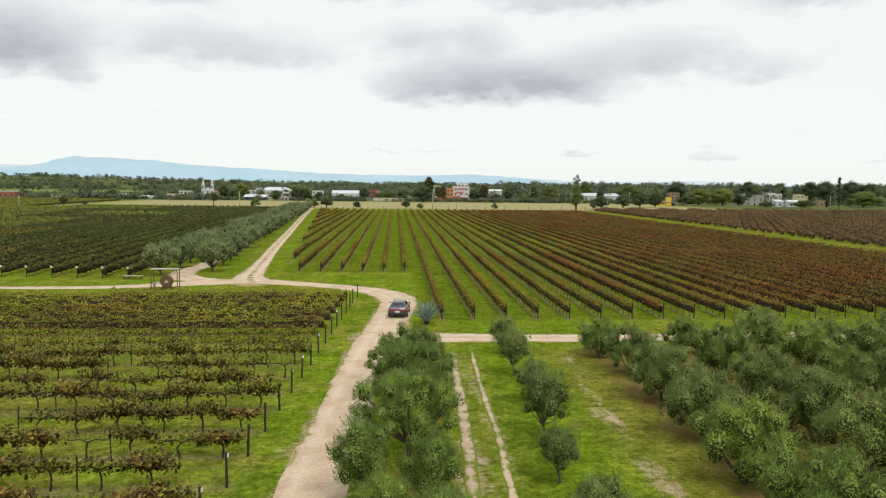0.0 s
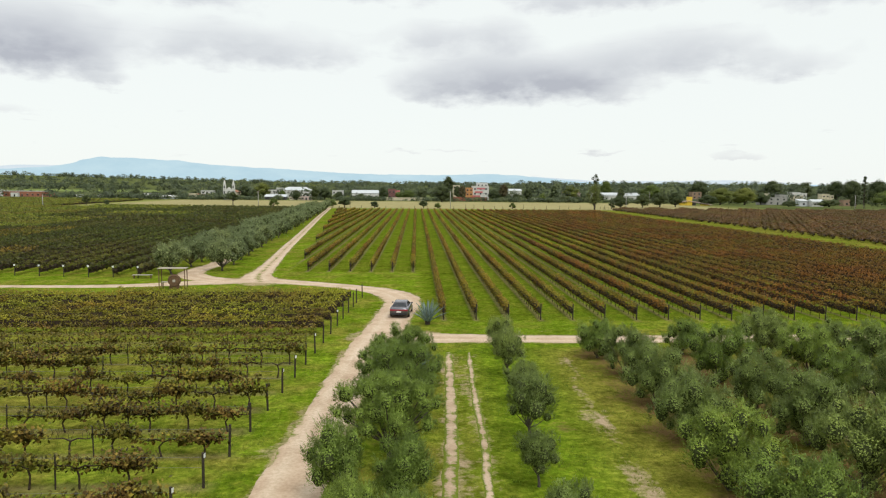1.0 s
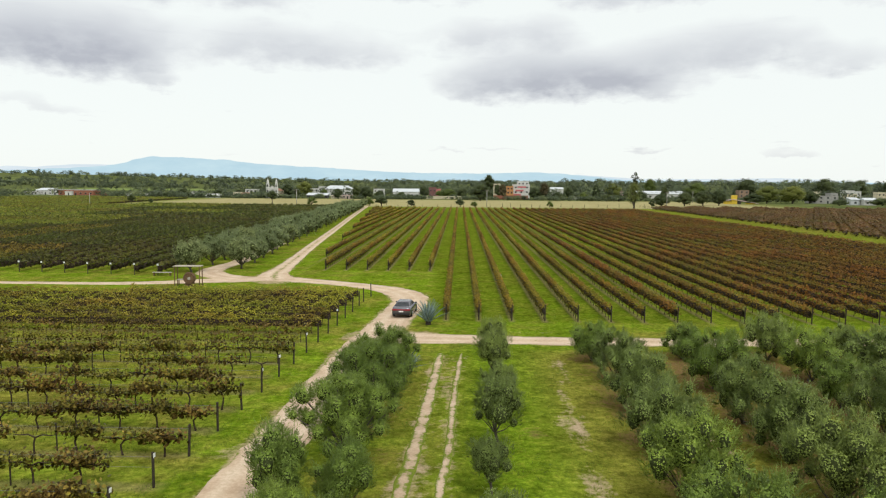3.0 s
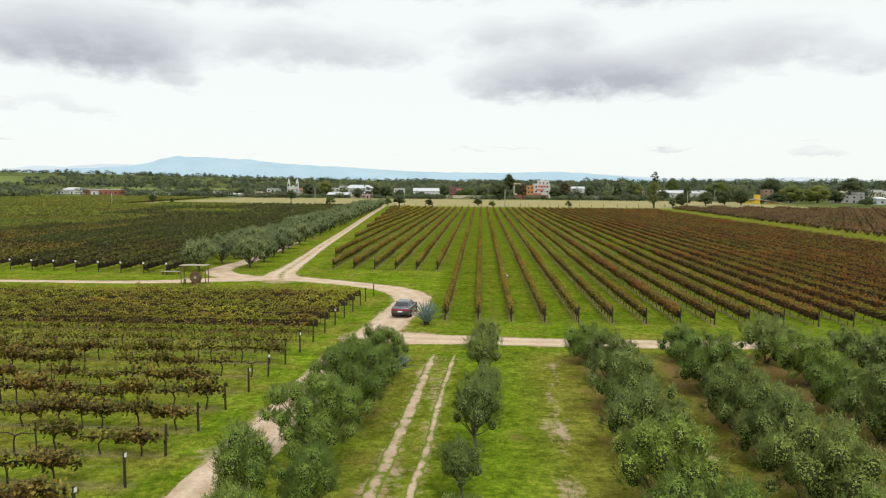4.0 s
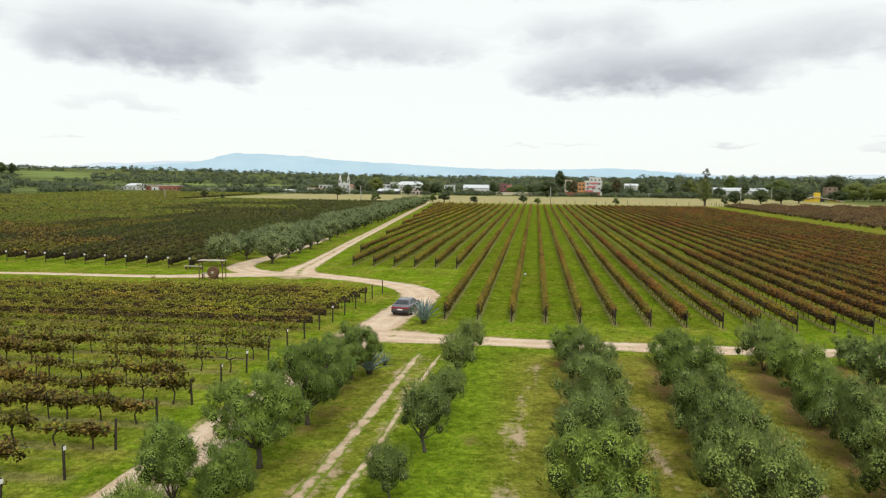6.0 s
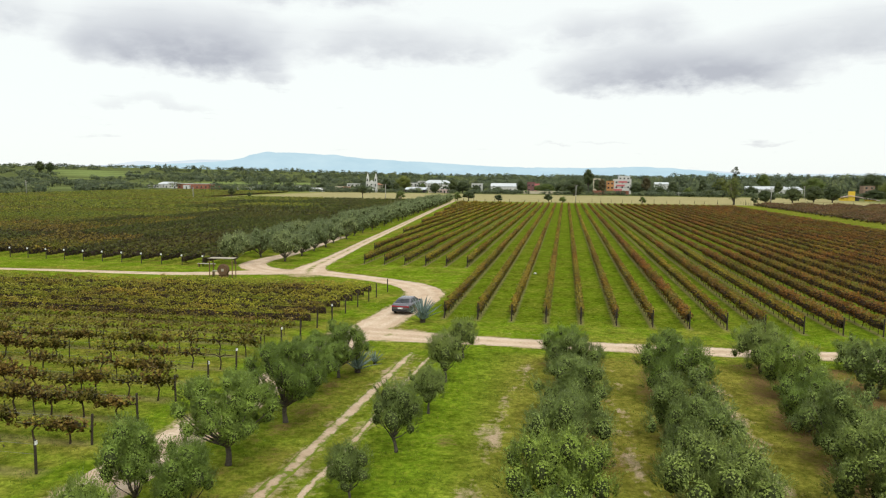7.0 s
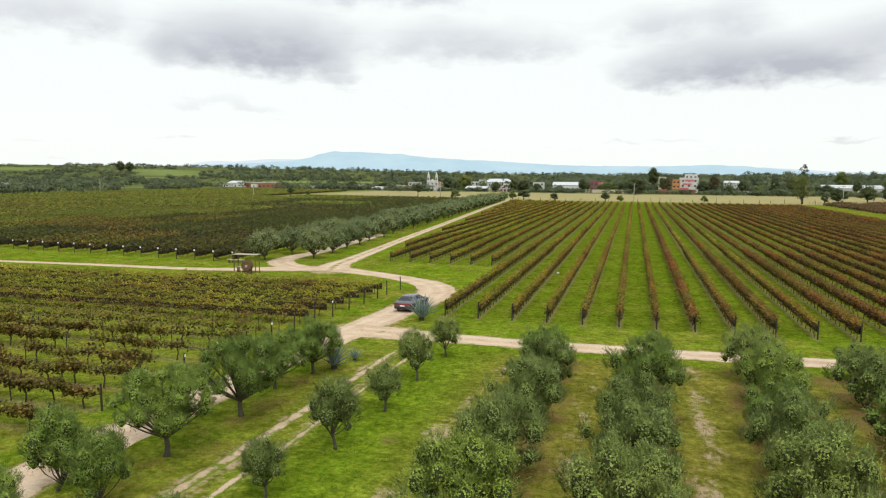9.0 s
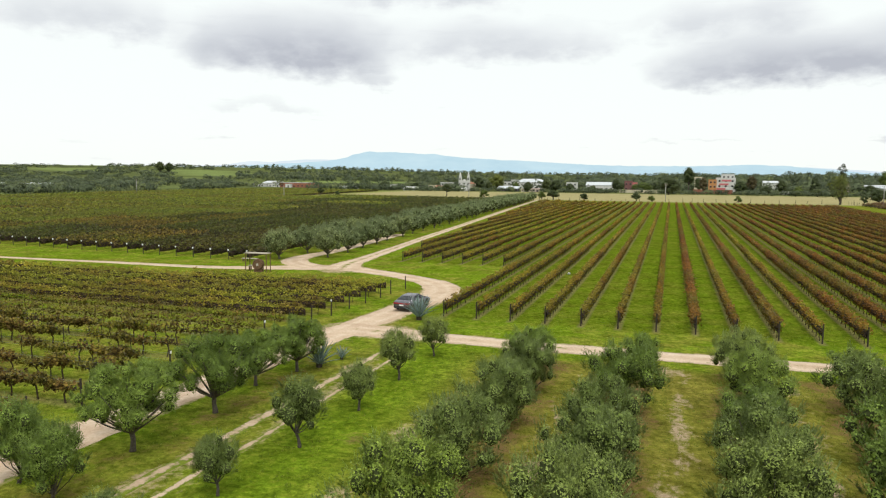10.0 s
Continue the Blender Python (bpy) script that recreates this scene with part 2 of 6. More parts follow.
    e = k.math("ADD", k.attr("litter"), k.math("ADD", k.math("MULTIPLY", k.math("SUBTRACT", fine, 0.5), 1.3), k.math("MULTIPLY", k.math("SUBTRACT", mid, 0.5), 1.4)))
    red = k.ramp(tuft, (0.3, (0.105, 0.060, 0.030)), (0.7, (0.220, 0.130, 0.065)))
    col = k.mix(k.ramp(e, (0.45, 0.0), (0.85, 0.8)), col, red)
    # stubble beyond the vineyard
    gold = k.ramp(k.noise(0.5, 5, 0.6, stretch=(0.15, 1.0, 1.0)), (0.3, (0.245, 0.215, 0.095)), (0.7, (0.405, 0.355, 0.185)))
    col = k.mix(k.attr("stubble"), col, gold)
    scrub = k.ramp(k.noise(0.05, 5, 0.62), (0.36, (0.068, 0.084, 0.030)), (0.62, (0.135, 0.152, 0.056)))
    open_land = k.ramp(k.noise(0.5, 4), (0.3, (0.130, 0.175, 0.055)), (0.7, (0.215, 0.255, 0.090)))
    scrub = k.mix(k.attr("meadow"), scrub, open_land)
    col = k.mix(k.attr("scrub"), col, scrub)
    k.bump(k.math("ADD", k.math("MULTIPLY", tuft, 0.5), fine), 0.55, 0.10)
    return k.done(col, 1.0, 0.0)


def road_material():
    k = Nodes("packed_dirt")
    n1 = k.noise(0.5, 5, 0.6)
    n2 = k.noise(5.0, 5, 0.65)
    rut = k.attr("rut")
    v = k.math("ADD", k.math("MULTIPLY", n1, 0.55), k.math("MULTIPLY", n2, 0.45))
    col = k.ramp(v, (0.30, (0.370, 0.255, 0.165)), (0.50, (0.510, 0.375, 0.265)), (0.70, (0.650, 0.510, 0.380)))
    col = k.mix(k.math("MULTIPLY", rut, k.ramp(n1, (0.35, 0.35), (0.6, 0.95))), col, k.ramp(n2, (0.3, (0.50, 0.385, 0.275)), (0.7, (0.72, 0.585, 0.45))))
    weed = k.math("ADD", k.math("MULTIPLY", k.math("SUBTRACT", n2, 0.5), 1.1), k.math("ADD", k.math("MULTIPLY", k.math("SUBTRACT", k.noise(1.1, 4, 0.6), 0.5), 1.6), k.math("MULTIPLY", k.math("SUBTRACT", k.noise(0.37, 3, 0.6), 0.5), 1.3)))
    weed = k.ramp(k.math("ADD", k.attr("verge"), weed), (0.50, 0.0), (0.80, 1.0))
    col = k.mix(weed, col, k.ramp(n2, (0.3, (0.092, 0.132, 0.013)), (0.7, (0.200, 0.232, 0.030))))
    k.bump(n2, 0.5, 0.05)
    return k.done(col, 0.95, 0.1)


M = {}
M["ground"] = ground_material()
M["road"] = road_material()
M["olive"] = leafy("olive_leaves", (0.100, 0.134, 0.034), (0.146, 0.188, 0.050), (0.215, 0.264, 0.084), trans=0.16, rough=0.5, leaf=0.15)
M["olive_silver"] = leafy("silver_olive_leaves", (0.092, 0.118, 0.054), (0.168, 0.202, 0.098), (0.285, 0.325, 0.168), trans=0.16, rough=0.5, leaf=0.15)
M["olive_fresh"] = leafy("fresh_olive_leaves", (0.104, 0.152, 0.027), (0.146, 0.204, 0.040), (0.205, 0.268, 0.062), trans=0.16, rough=0.5, leaf=0.15)
M["vine_green"] = leafy("green_vine_leaves", (0.080, 0.086, 0.009), (0.192, 0.192, 0.020), (0.340, 0.310, 0.040), ((0.095, 0.064, 0.012), (0.260, 0.170, 0.032)), 0.11)
M["vine_mixed"] = leafy("turning_vine_leaves", (0.070, 0.058, 0.008), (0.164, 0.128, 0.015), (0.300, 0.222, 0.026), ((0.082, 0.040, 0.007), (0.215, 0.098, 0.016)), 0.05)
M["vine_red"] = leafy("red_vine_leaves", (0.070, 0.030, 0.008), (0.142, 0.060, 0.014), (0.235, 0.102, 0.022), ((0.070, 0.062, 0.009), (0.165, 0.134, 0.020)), 0.07)
M["vine_dull"] = leafy("dull_vine_leaves", (0.062, 0.080, 0.012), (0.118, 0.140, 0.020), (0.205, 0.220, 0.032), ((0.078, 0.066, 0.014), (0.180, 0.150, 0.030)), 0.03)
M["vine_maroon"] = leafy("maroon_vine_leaves", (0.066, 0.034, 0.018), (0.105, 0.054, 0.027), (0.150, 0.082, 0.038), ((0.062, 0.050, 0.018), (0.120, 0.088, 0.030)), 0.05)
M["vine_rust"] = leafy("rusty_vine_leaves", (0.040, 0.030, 0.009), (0.112, 0.080, 0.018), (0.225, 0.150, 0.032), ((0.044, 0.052, 0.008), (0.150, 0.150, 0.022)), 0.06)
M["vine_deep"] = leafy("deep_green_vine_leaves", (0.028, 0.038, 0.009), (0.056, 0.068, 0.014), (0.104, 0.110, 0.022), ((0.042, 0.037, 0.011), (0.092, 0.078, 0.021)), 0.03)
M["vine_brown"] = leafy("withered_vine_leaves", (0.040, 0.024, 0.009), (0.112, 0.068, 0.021), (0.220, 0.152, 0.040), ((0.070, 0.076, 0.009), (0.215, 0.200, 0.032)), 0.5)
# leaf greens greyed, so that distance haze is painted into their colour
M["wood_far"] = leafy("hazed_woodland_leaves", (0.056, 0.068, 0.040), (0.074, 0.088, 0.051), (0.096, 0.112, 0.064), tint=True, trans=0.14)
M["tree_dark"] = leafy("dark_tree_leaves", (0.032, 0.042, 0.020), (0.047, 0.060, 0.027), (0.070, 0.086, 0.038), trans=0.14)
M["tree_green"] = leafy("green_tree_leaves", (0.056, 0.076, 0.022), (0.082, 0.106, 0.030), (0.116, 0.142, 0.042), trans=0.18)
M["tree_yellow"] = leafy("yellow_green_tree_leaves", (0.078, 0.092, 0.026), (0.108, 0.122, 0.034), (0.142, 0.154, 0.046), trans=0.18)
M["tree_brown"] = leafy("brown_tree_leaves", (0.045, 0.034, 0.018), (0.080, 0.062, 0.032), (0.120, 0.100, 0.050), trans=0.1)
M["bark"] = plain("grey_bark", (0.125, 0.105, 0.085), 0.9, 0.45, 9.0, 0.1, bump=0.6)
# dark tone painted for the shade inside the olive crowns
M["crown_shade"] = plain("inner_crown_shade", (0.070, 0.084, 0.032), 0.95, 0.5, 9.0, 0.05)
# bark of the vines; on the row cores it stands in for shade
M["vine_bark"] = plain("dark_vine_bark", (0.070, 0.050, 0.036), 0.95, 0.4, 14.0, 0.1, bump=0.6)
M["post"] = plain("weathered_post", (0.058, 0.047, 0.036), 0.9, 0.35, 7.0, 0.1, bump=0.4)
M["tag"] = plain("white_tag", (0.78, 0.79, 0.78), 0.5, 0.12, 20.0)
M["agave"] = plain("blue_green_agave", (0.210, 0.280, 0.255), 0.55, 0.4, 6.0, 0.3)
M["wire"] = plain("grey_wire", (0.22, 0.22, 0.22), 0.5, 0.2, 9.0, 0.5, 0.6)
M["white_wall"] = plain("white_plaster", (0.62, 0.61, 0.58), 0.85, 0.2, 0.3)
M["cream_wall"] = plain("cream_plaster", (0.66, 0.58, 0.42), 0.85, 0.18, 0.4)
M["brick_wall"] = plain("brick_red_wall", (0.33, 0.135, 0.085), 0.9, 0.25, 0.5)
M["orange_wall"] = plain("orange_plaster", (0.56, 0.26, 0.10), 0.85, 0.2, 0.5)
M["pink_wall"] = plain("pink_plaster", (0.62, 0.19, 0.20), 0.85, 0.2, 0.5)
M["pink_pale"] = plain("pale_pink_plaster", (0.60, 0.46, 0.42), 0.85, 0.2, 0.5)
M["maroon_wall"] = plain("maroon_plaster", (0.22, 0.10, 0.095), 0.85, 0.2, 0.5)
M["grey_wall"] = plain("grey_block_wall", (0.34, 0.33, 0.31), 0.9, 0.25, 0.5)
M["brown_wall"] = plain("brown_wall", (0.30, 0.20, 0.14), 0.9, 0.25, 0.3)
M["yellow"] = plain("yellow_paint", (0.72, 0.50, 0.05), 0.6, 0.2, 0.6)
M["tin"] = plain("pale_tin_roof", (0.56, 0.58, 0.60), 0.45, 0.15, 0.4, 0.5)
M["dark_roof"] = plain("dark_roofing", (0.075, 0.070, 0.068), 0.7, 0.3, 0.5)
M["clay_roof"] = plain("clay_tile_roof", (0.36, 0.17, 0.10), 0.85, 0.3, 0.8)
M["glass_dark"] = plain("dark_window", (0.035, 0.040, 0.045), 0.15, 0.2, 2.0, 0.6)
M["timber"] = plain("old_timber", (0.175, 0.105, 0.062), 0.85, 0.4, 6.0, 0.1, bump=0.4)
M["board"] = plain("bleached_board", (0.46, 0.42, 0.36), 0.85, 0.25, 5.0, 0.1)
M["roof_board"] = plain("weathered_roof_board", (0.40, 0.35, 0.28), 0.85, 0.3, 4.0, 0.1)
M["concrete"] = plain("concrete_pole", (0.42, 0.40, 0.37), 0.9, 0.2, 3.0)

# ---- builders ----


def mesh_of(name, verts, faces, smooth=False):
    me = bpy.data.meshes.new(name)
    me.from_pydata([tuple(v) for v in verts], [], [tuple(f) for f in faces])
    me.update()
    if smooth:
        me.polygons.foreach_set("use_smooth", [True] * len(me.polygons))
    return me


def quad_mesh(name, q, puff=None):
    """A mesh of loose leaves with three or four corners; q has the shape (n, corners, 3). puff: for each leaf the way the mass of foliage faces there, for soft shading."""
    n, c = q.shape[:2]
    me = bpy.data.meshes.new(name)
    me.vertices.add(c * n)
    me.vertices.foreach_set("co", np.asarray(q, np.float32).ravel())
    me.loops.add(c * n)
    me.loops.foreach_set("vertex_index", np.arange(c * n, dtype=np.int32))
    me.polygons.add(n)
    me.polygons.foreach_set("loop_start", np.arange(0, c * n, c, dtype=np.int32))
    me.update(calc_edges=True)
    if puff is None:
        puff = np.tile((0.0, 0.0, 1.0), (n, 1))
    puff = np.asarray(puff, float)
    puff = puff / (np.linalg.norm(puff, axis=1)[:, None] + 1e-9)
    me.attributes.new("puff", "FLOAT_VECTOR", "POINT").data.foreach_set("vector", np.repeat(puff, c, 0).astype(np.float32).ravel())
    return me


def bm_mesh(name, bm, smooth=False):
    me = bpy.data.meshes.new(name)
    bm.to_mesh(me)
    bm.free()
    if smooth:
        me.polygons.foreach_set("use_smooth", [True] * len(me.polygons))
    return me


def part(name, data, material, parent, label="", at=None):
    """One mesh object under a thing or a part."""
    if isinstance(data, bmesh.types.BMesh):
        data = bm_mesh(name, data)
    if material is not None and not data.materials:
        data.materials.append(material)
    ob = new(name, data)
    ob.parent = parent
    if at is not None:
        ob.matrix_basis = at
    if label:
        ob["label"] = label
    return ob


def thing(name, label, category, at=None, group="", kind=""):
    ob = new(name)
    ob.empty_display_size = 0.3
    if at is not None:
        ob.matrix_basis = at
    return tagged(ob, label, category, group, kind)


def box_bm(bm, x0, y0, z0, x1, y1, z1, bevel=0.0):
    m4 = Matrix.Translation(((x0 + x1) / 2, (y0 + y1) / 2, (z0 + z1) / 2)) @ Matrix.Diagonal((x1 - x0, y1 - y0, z1 - z0, 1))
    r = bmesh.ops.create_cube(bm, size=1.0, matrix=m4)
    if bevel:
        es = list({e for v in r["verts"] for e in v.link_edges})
        bmesh.ops.bevel(bm, geom=es, offset=bevel, segments=2, affect="EDGES")
    return bm


def box(x0, y0, z0, x1, y1, z1, bevel=0.0):
    return box_bm(bmesh.new(), x0, y0, z0, x1, y1, z1, bevel)


def tube_into(verts, faces, pts, radii, sides=6, cap=True):
    """Adds a bent tapered tube along pts to the lists."""
    pts = [Vector(p) for p in pts]
    base = len(verts)
    for i, p in enumerate(pts):
        d = (pts[min(i + 1, len(pts) - 1)] - pts[max(i - 1, 0)]).normalized()
        a = d.orthogonal().normalized() if abs(d.z) < 0.9 else (Vector((1, 0, 0)) - d * d.x).normalized()
        b = d.cross(a)
        for s in range(sides):
            t = 2 * math.pi * s / sides
            verts.append(p + (a * math.cos(t) + b * math.sin(t)) * radii[i])
    for i in range(len(pts) - 1):
        for s in range(sides):
            q, r = base + i * sides, base + (i + 1) * sides
            faces.append((q + s, q + (s + 1) % sides, r + (s + 1) % sides, r + s))
    if cap:
        faces.append(tuple(base + (len(pts) - 1) * sides + s for s in range(sides)))
        faces.append(tuple(base + s for s in reversed(range(sides))))


def tube(name, pts, radii, sides=6):
    v, f = [], []
    tube_into(v, f, pts, radii, sides)
    return mesh_of(name, v, f, True)


def unit(rng, n):
    d = rng.normal(size=(n, 3))
    return d / np.linalg.norm(d, axis=1)[:, None]


def leaves(rng, at, out, length, width, lean=0.5, up=0.25, flat=0.9):
    """Pointed leaves that start at the places `at` and point along `out`, scattered by lean; flat turns their faces to the sky. Returns (n, 4, 3)."""
    n = len(at)
    d = out + lean * unit(rng, n)
    d[:, 2] += up
    d /= np.linalg.norm(d, axis=1)[:, None]
    face = unit(rng, n) + np.array([0, 0, flat])
    s = np.cross(d, face)
    s /= np.linalg.norm(s, axis=1)[:, None] + 1e-9
    ln = (length * rng.uniform(0.6, 1.3, n))[:, None]
    wd = (width * rng.uniform(0.7, 1.3, n))[:, None]
    return np.stack([at, at + d * ln * 0.5 + s * wd, at + d * ln, at + d * ln * 0.5 - s * wd], 1)


def blades(q):
    """The same leaves as triangles, broad at the stalk."""
    side = 0.5 * (q[:, 1] - q[:, 3])
    return np.stack([q[:, 0] + side, q[:, 2], q[:, 0] - side], 1)


# ---- ground, roads ----


def ease(v, a, b):
    t = np.clip((v - a) / (b - a), 0, 1)
    return t * t * (3 - 2 * t)


ROAD_MAIN = [(-3.9, -30, 3.3), (-3.8, 8, 3.2), (-3.5, 28, 3.1), (-3.1, 36, 3.0), (-2.55, 46, 3.1), (-1.7, 56, 3.6), (-0.75, 64, 3.8), (-0.1, 71, 3.9),
             (0.35, 76, 4.2), (-0.2, 81, 4.6), (-2.6, 85.5, 4.2), (-7, 89, 3.4), (-13, 92, 3.6), (-19, 94, 4.6), (-25, 92.5, 4.8), (-31, 90, 3.2),
             (-38, 88.3, 2.4), (-54, 87.8, 1.8), (-75, 86.8, 1.5), (-130, 86, 1.5), (-320, 88, 1.5)]
ROAD_NORTH = [(-18.5, 92.5, 6.5), (-20.2, 98, 4.4), (-20.9, 106, 3.0), (-22.4, 122, 2.4), (-24.4, 142, 2.2), (-27.6, 178, 2.1), (-31, 216, 2.1), (-37, 282, 2.2), (-44.5, 370, 2.2), (-47, 398, 2.2)]
ROAD_LOOP = [(-23, 93.5, 4.5), (-27.5, 96.5, 4.2), (-30.3, 101, 3.8), (-30.6, 107, 3.2), (-30.2, 114, 2.8), (-30.8, 124, 2.6), (-32.5, 150, 2.4)]
ROAD_EAST = [(-1.5, 59.2, 5.0), (2.5, 58.9, 4.2), (8, 58.6, 3.2), (16, 58.4, 3.0), (26, 58.6, 2.8), (38, 59.2, 2.8), (60, 60, 2.8), (130, 62, 2.8)]


def smooth_line(pts, step=0.6):
    """A Catmull-Rom line through pts (x, y, width) at even steps."""
    p = np.array(pts, float)
    p = np.vstack([2 * p[0] - p[1], p, 2 * p[-1] - p[-2]])
    out = []
    for i in range(1, len(p) - 2):
        n = max(2, int(np.linalg.norm(p[i + 1, :2] - p[i, :2]) / step))
        t = np.linspace(0, 1, n, endpoint=False)[:, None]
        a, b, c, d = p[i - 1], p[i], p[i + 1], p[i + 2]
        out.append(0.5 * (2 * b + (c - a) * t + (2 * a - 5 * b + 4 * c - d) * t ** 2 + (3 * b - a - 3 * c + d) * t ** 3))
    out.append(p[-2:-1])
    return np.vstack(out)


TRACK_LEFT = [(2.2, -30, 0.6), (2.7, 8, 0.7), (3.1, 22, 0.70), (3.35, 29, 0.78), (3.7, 35, 0.78), (3.95, 40, 0.70), (4.2, 48, 0.68), (4.4, 53.5, 0.5)]
TRACK_RIGHT = [(3.9, -30, 0.4), (4.3, 8, 0.5), (4.8, 22, 0.45), (5.0, 29, 0.52), (5.35, 35, 0.45), (5.55, 43, 0.38), (5.8, 50, 0.40), (6.0, 53.5, 0.2)]
LINES = [smooth_line(r) for r in (ROAD_MAIN, ROAD_NORTH, ROAD_LOOP, ROAD_EAST, TRACK_LEFT, TRACK_RIGHT)]


def wheel_track(x0, y):
    return x0 + 0.045 * (y - 29)


def road_right(y):
    return -18.6 - 0.0868 * (y - 98)


# Past the stubble (y = EDGE) the land sinks towards the town. Its plan, kept on the level of the vineyard, is scaled
# by the factor BACK about the camera's place midway along its path, to fit the camera's view.
EYE_MID, EDGE, BACK = (10.1, 2.6, 13.1), 575.0, 1.45


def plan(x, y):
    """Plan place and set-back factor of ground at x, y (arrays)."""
    k = np.clip((y - EYE_MID[1]) / (EDGE - EYE_MID[1]), 1.0, BACK)
    return EYE_MID[0] + (x - EYE_MID[0]) / k, EYE_MID[1] + (y - EYE_MID[1]) / k, k


def swell(x, y):
    """Height of the land on the plan (arrays): it rises to low hills far off."""
    r, az = np.hypot(x, y), np.degrees(np.arctan2(x, y))
    return 20 * ease(r, 700, 2600) * ease(-az, 2, 38) * (y > -200) + 20 * ease(r, 900, 3000)


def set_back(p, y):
    """Points p (n, 3) of a thing at y on the plan, scaled past EDGE to fit the view."""
    return np.array(EYE_MID) + BACK * (p - np.array(EYE_MID)) if y > EDGE else p


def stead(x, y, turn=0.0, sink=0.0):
    """Place, size and turn of a thing at x, y on the plan; past EDGE scaled to fit the view."""
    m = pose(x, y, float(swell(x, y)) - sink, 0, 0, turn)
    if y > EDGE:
        m = Matrix.Translation(EYE_MID) @ Matrix.Scale(BACK, 4) @ Matrix.Translation([-c for c in EYE_MID]) @ m
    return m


# bearings (degrees) and distances of the light fields on the far plain
MEADOWS = [(-38.2, -33.4, 1400, 1900), (-27, -20, 1050, 1130), (-48, -43.5, 1700, 1950), (-60, -51, 1200, 1400), (-38.5, -36, 1250, 1330), (-33, -29, 1000, 1060), (-60, -47.6, 470, 560), (-38.2, -36.4, 700, 800), (-52, -43, 2400, 3200), (-3.5, 2, 760, 840), (-29, -13, 1020, 1150)]


def ground():
    xs = np.concatenate([-np.geomspace(4700, 62, 46), np.arange(-60, 60.1, 0.85), np.geomspace(62, 4700, 46)])
    ys = np.concatenate([-np.geomspace(1500, 12, 16), np.arange(-8, 112, 0.85), np.geomspace(114, 4800, 90)])
    gx, gy = np.meshgrid(xs, ys)
    n, mcols = gx.shape
    x, y = gx.ravel(), gy.ravel()
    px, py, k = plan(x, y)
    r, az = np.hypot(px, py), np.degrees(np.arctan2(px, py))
    # past EDGE the ground drops along the camera's line of sight
    z = EYE_MID[2] + k * (swell(px, py) - EYE_MID[2])
    near_road = np.full(len(x), 99.0)
    for ln in LINES:
        pick = (x > ln[:, 0].min() - 6) & (x < ln[:, 0].max() + 6) & (y > ln[:, 1].min() - 6) & (y < ln[:, 1].max() + 6) & (y < 420)
        ids = np.nonzero(pick)[0]
        for c in range(0, len(ids), 4000):
            ii = ids[c:c + 4000]
            d = np.hypot(x[ii, None] - ln[None, :, 0], y[ii, None] - ln[None, :, 1]) - ln[None, :, 2] / 2
            near_road[ii] = np.minimum(near_road[ii], d.min(1))
    calm = ease(near_road, 0.0, 2.0)
    rel = np.array([noise.noise(Vector((a * 0.5, b * 0.5, 0))) * 0.6 + noise.noise(Vector((a * 1.7, b * 1.7, 3))) * 0.4 if abs(a) < 62 and -9 < b < 115 else 0 for a, b in zip(x, y)])
    z = z + rel * 0.06 * calm
    dirt = 0.62 * (1 - ease(near_road, -0.2, 1.0))
    for x0, wd in ((3.40, 0.8), (5.05, 0.7)):
        g = np.exp(-((x - wheel_track(x0, y)) / wd) ** 2) * ease(y, 10, 26) * (1 - ease(y, 51, 57))
        dirt = np.maximum(dirt, 0.34 * g)
    for ox, oy, w, h, s in ((12.9, 50, 0.8, 3.4, 0.68), (12.0, 38, 1.0, 3.0, 0.76), (11.8, 29.5, 1.0, 3.6, 0.72), (12.2, 40, 0.55, 14, 0.50), (24.6, 54.5, 1.6, 1.8, 0.66), (24.9, 44, 0.8, 9, 0.72), (24.6, 33, 0.9, 7, 0.76),
                            (18.7, 40, 0.7, 13, 0.64), (31.5, 52.5, 1.5, 2, 0.62), (31, 37, 0.9, 6.5, 0.74), (31.4, 45, 0.9, 6, 0.62), (37.4, 42, 1.0, 9, 0.62), (-5.6, 33.2, 1.6, 0.8, 0.6), (-5.0, 26, 1.4, 0.8, 0.62), (2.5, 61.9, 1.2, 0.5, 0.55),
                            (12, 61.5, 5, 0.6, 0.5), (9, 57, 3, 0.7, 0.5)):
        dirt = np.maximum(dirt, s * np.exp(-(((x - ox) / w) ** 2 + ((y - oy) / h) ** 2)))
    litter = np.zeros(len(x))
    for x0, s in ((0.7, 0.45), (15.6, 0.82), (21.6, 0.86), (28.2, 0.86), (33.8, 0.80), (40.4, 0.72)):
        litter = np.maximum(litter, s * np.exp(-((x - x0 - 0.5) / 2.3) ** 2) * (y < 55.5) * (y > 5))
    for ox, oy, w, h, s in ((9.9, 36.6, 0.9, 0.7, 0.8), (17.5, 43, 1.3, 2, 0.7), (1.0, 36.9, 1.6, 0.8, 0.7)):
        litter = np.maximum(litter, s * np.exp(-(((x - ox) / w) ** 2 + ((y - oy) / h) ** 2)))
    litter = np.maximum(litter, 0.95 * ((x > 113) & (y > 58) & (y < 428)))
    right = ((x > road_right(y) + 2.5) & (x < 94) & (y > np.where(x > 2.5, 66.5, 104)) & (y < 372)) * 1.0
    far_right = ((x > 110) & (y > 60) & (y < 425)) * 1.0
    left = ((x < -6.5) & (x > -130) & (y > 8) & (y < 83)) * 1.0
    dry = 0.72 * np.maximum(ease(x, 8.5, 14) * (1 - ease(y, 54, 56)) * ease(y, -60, 0), 0.0)
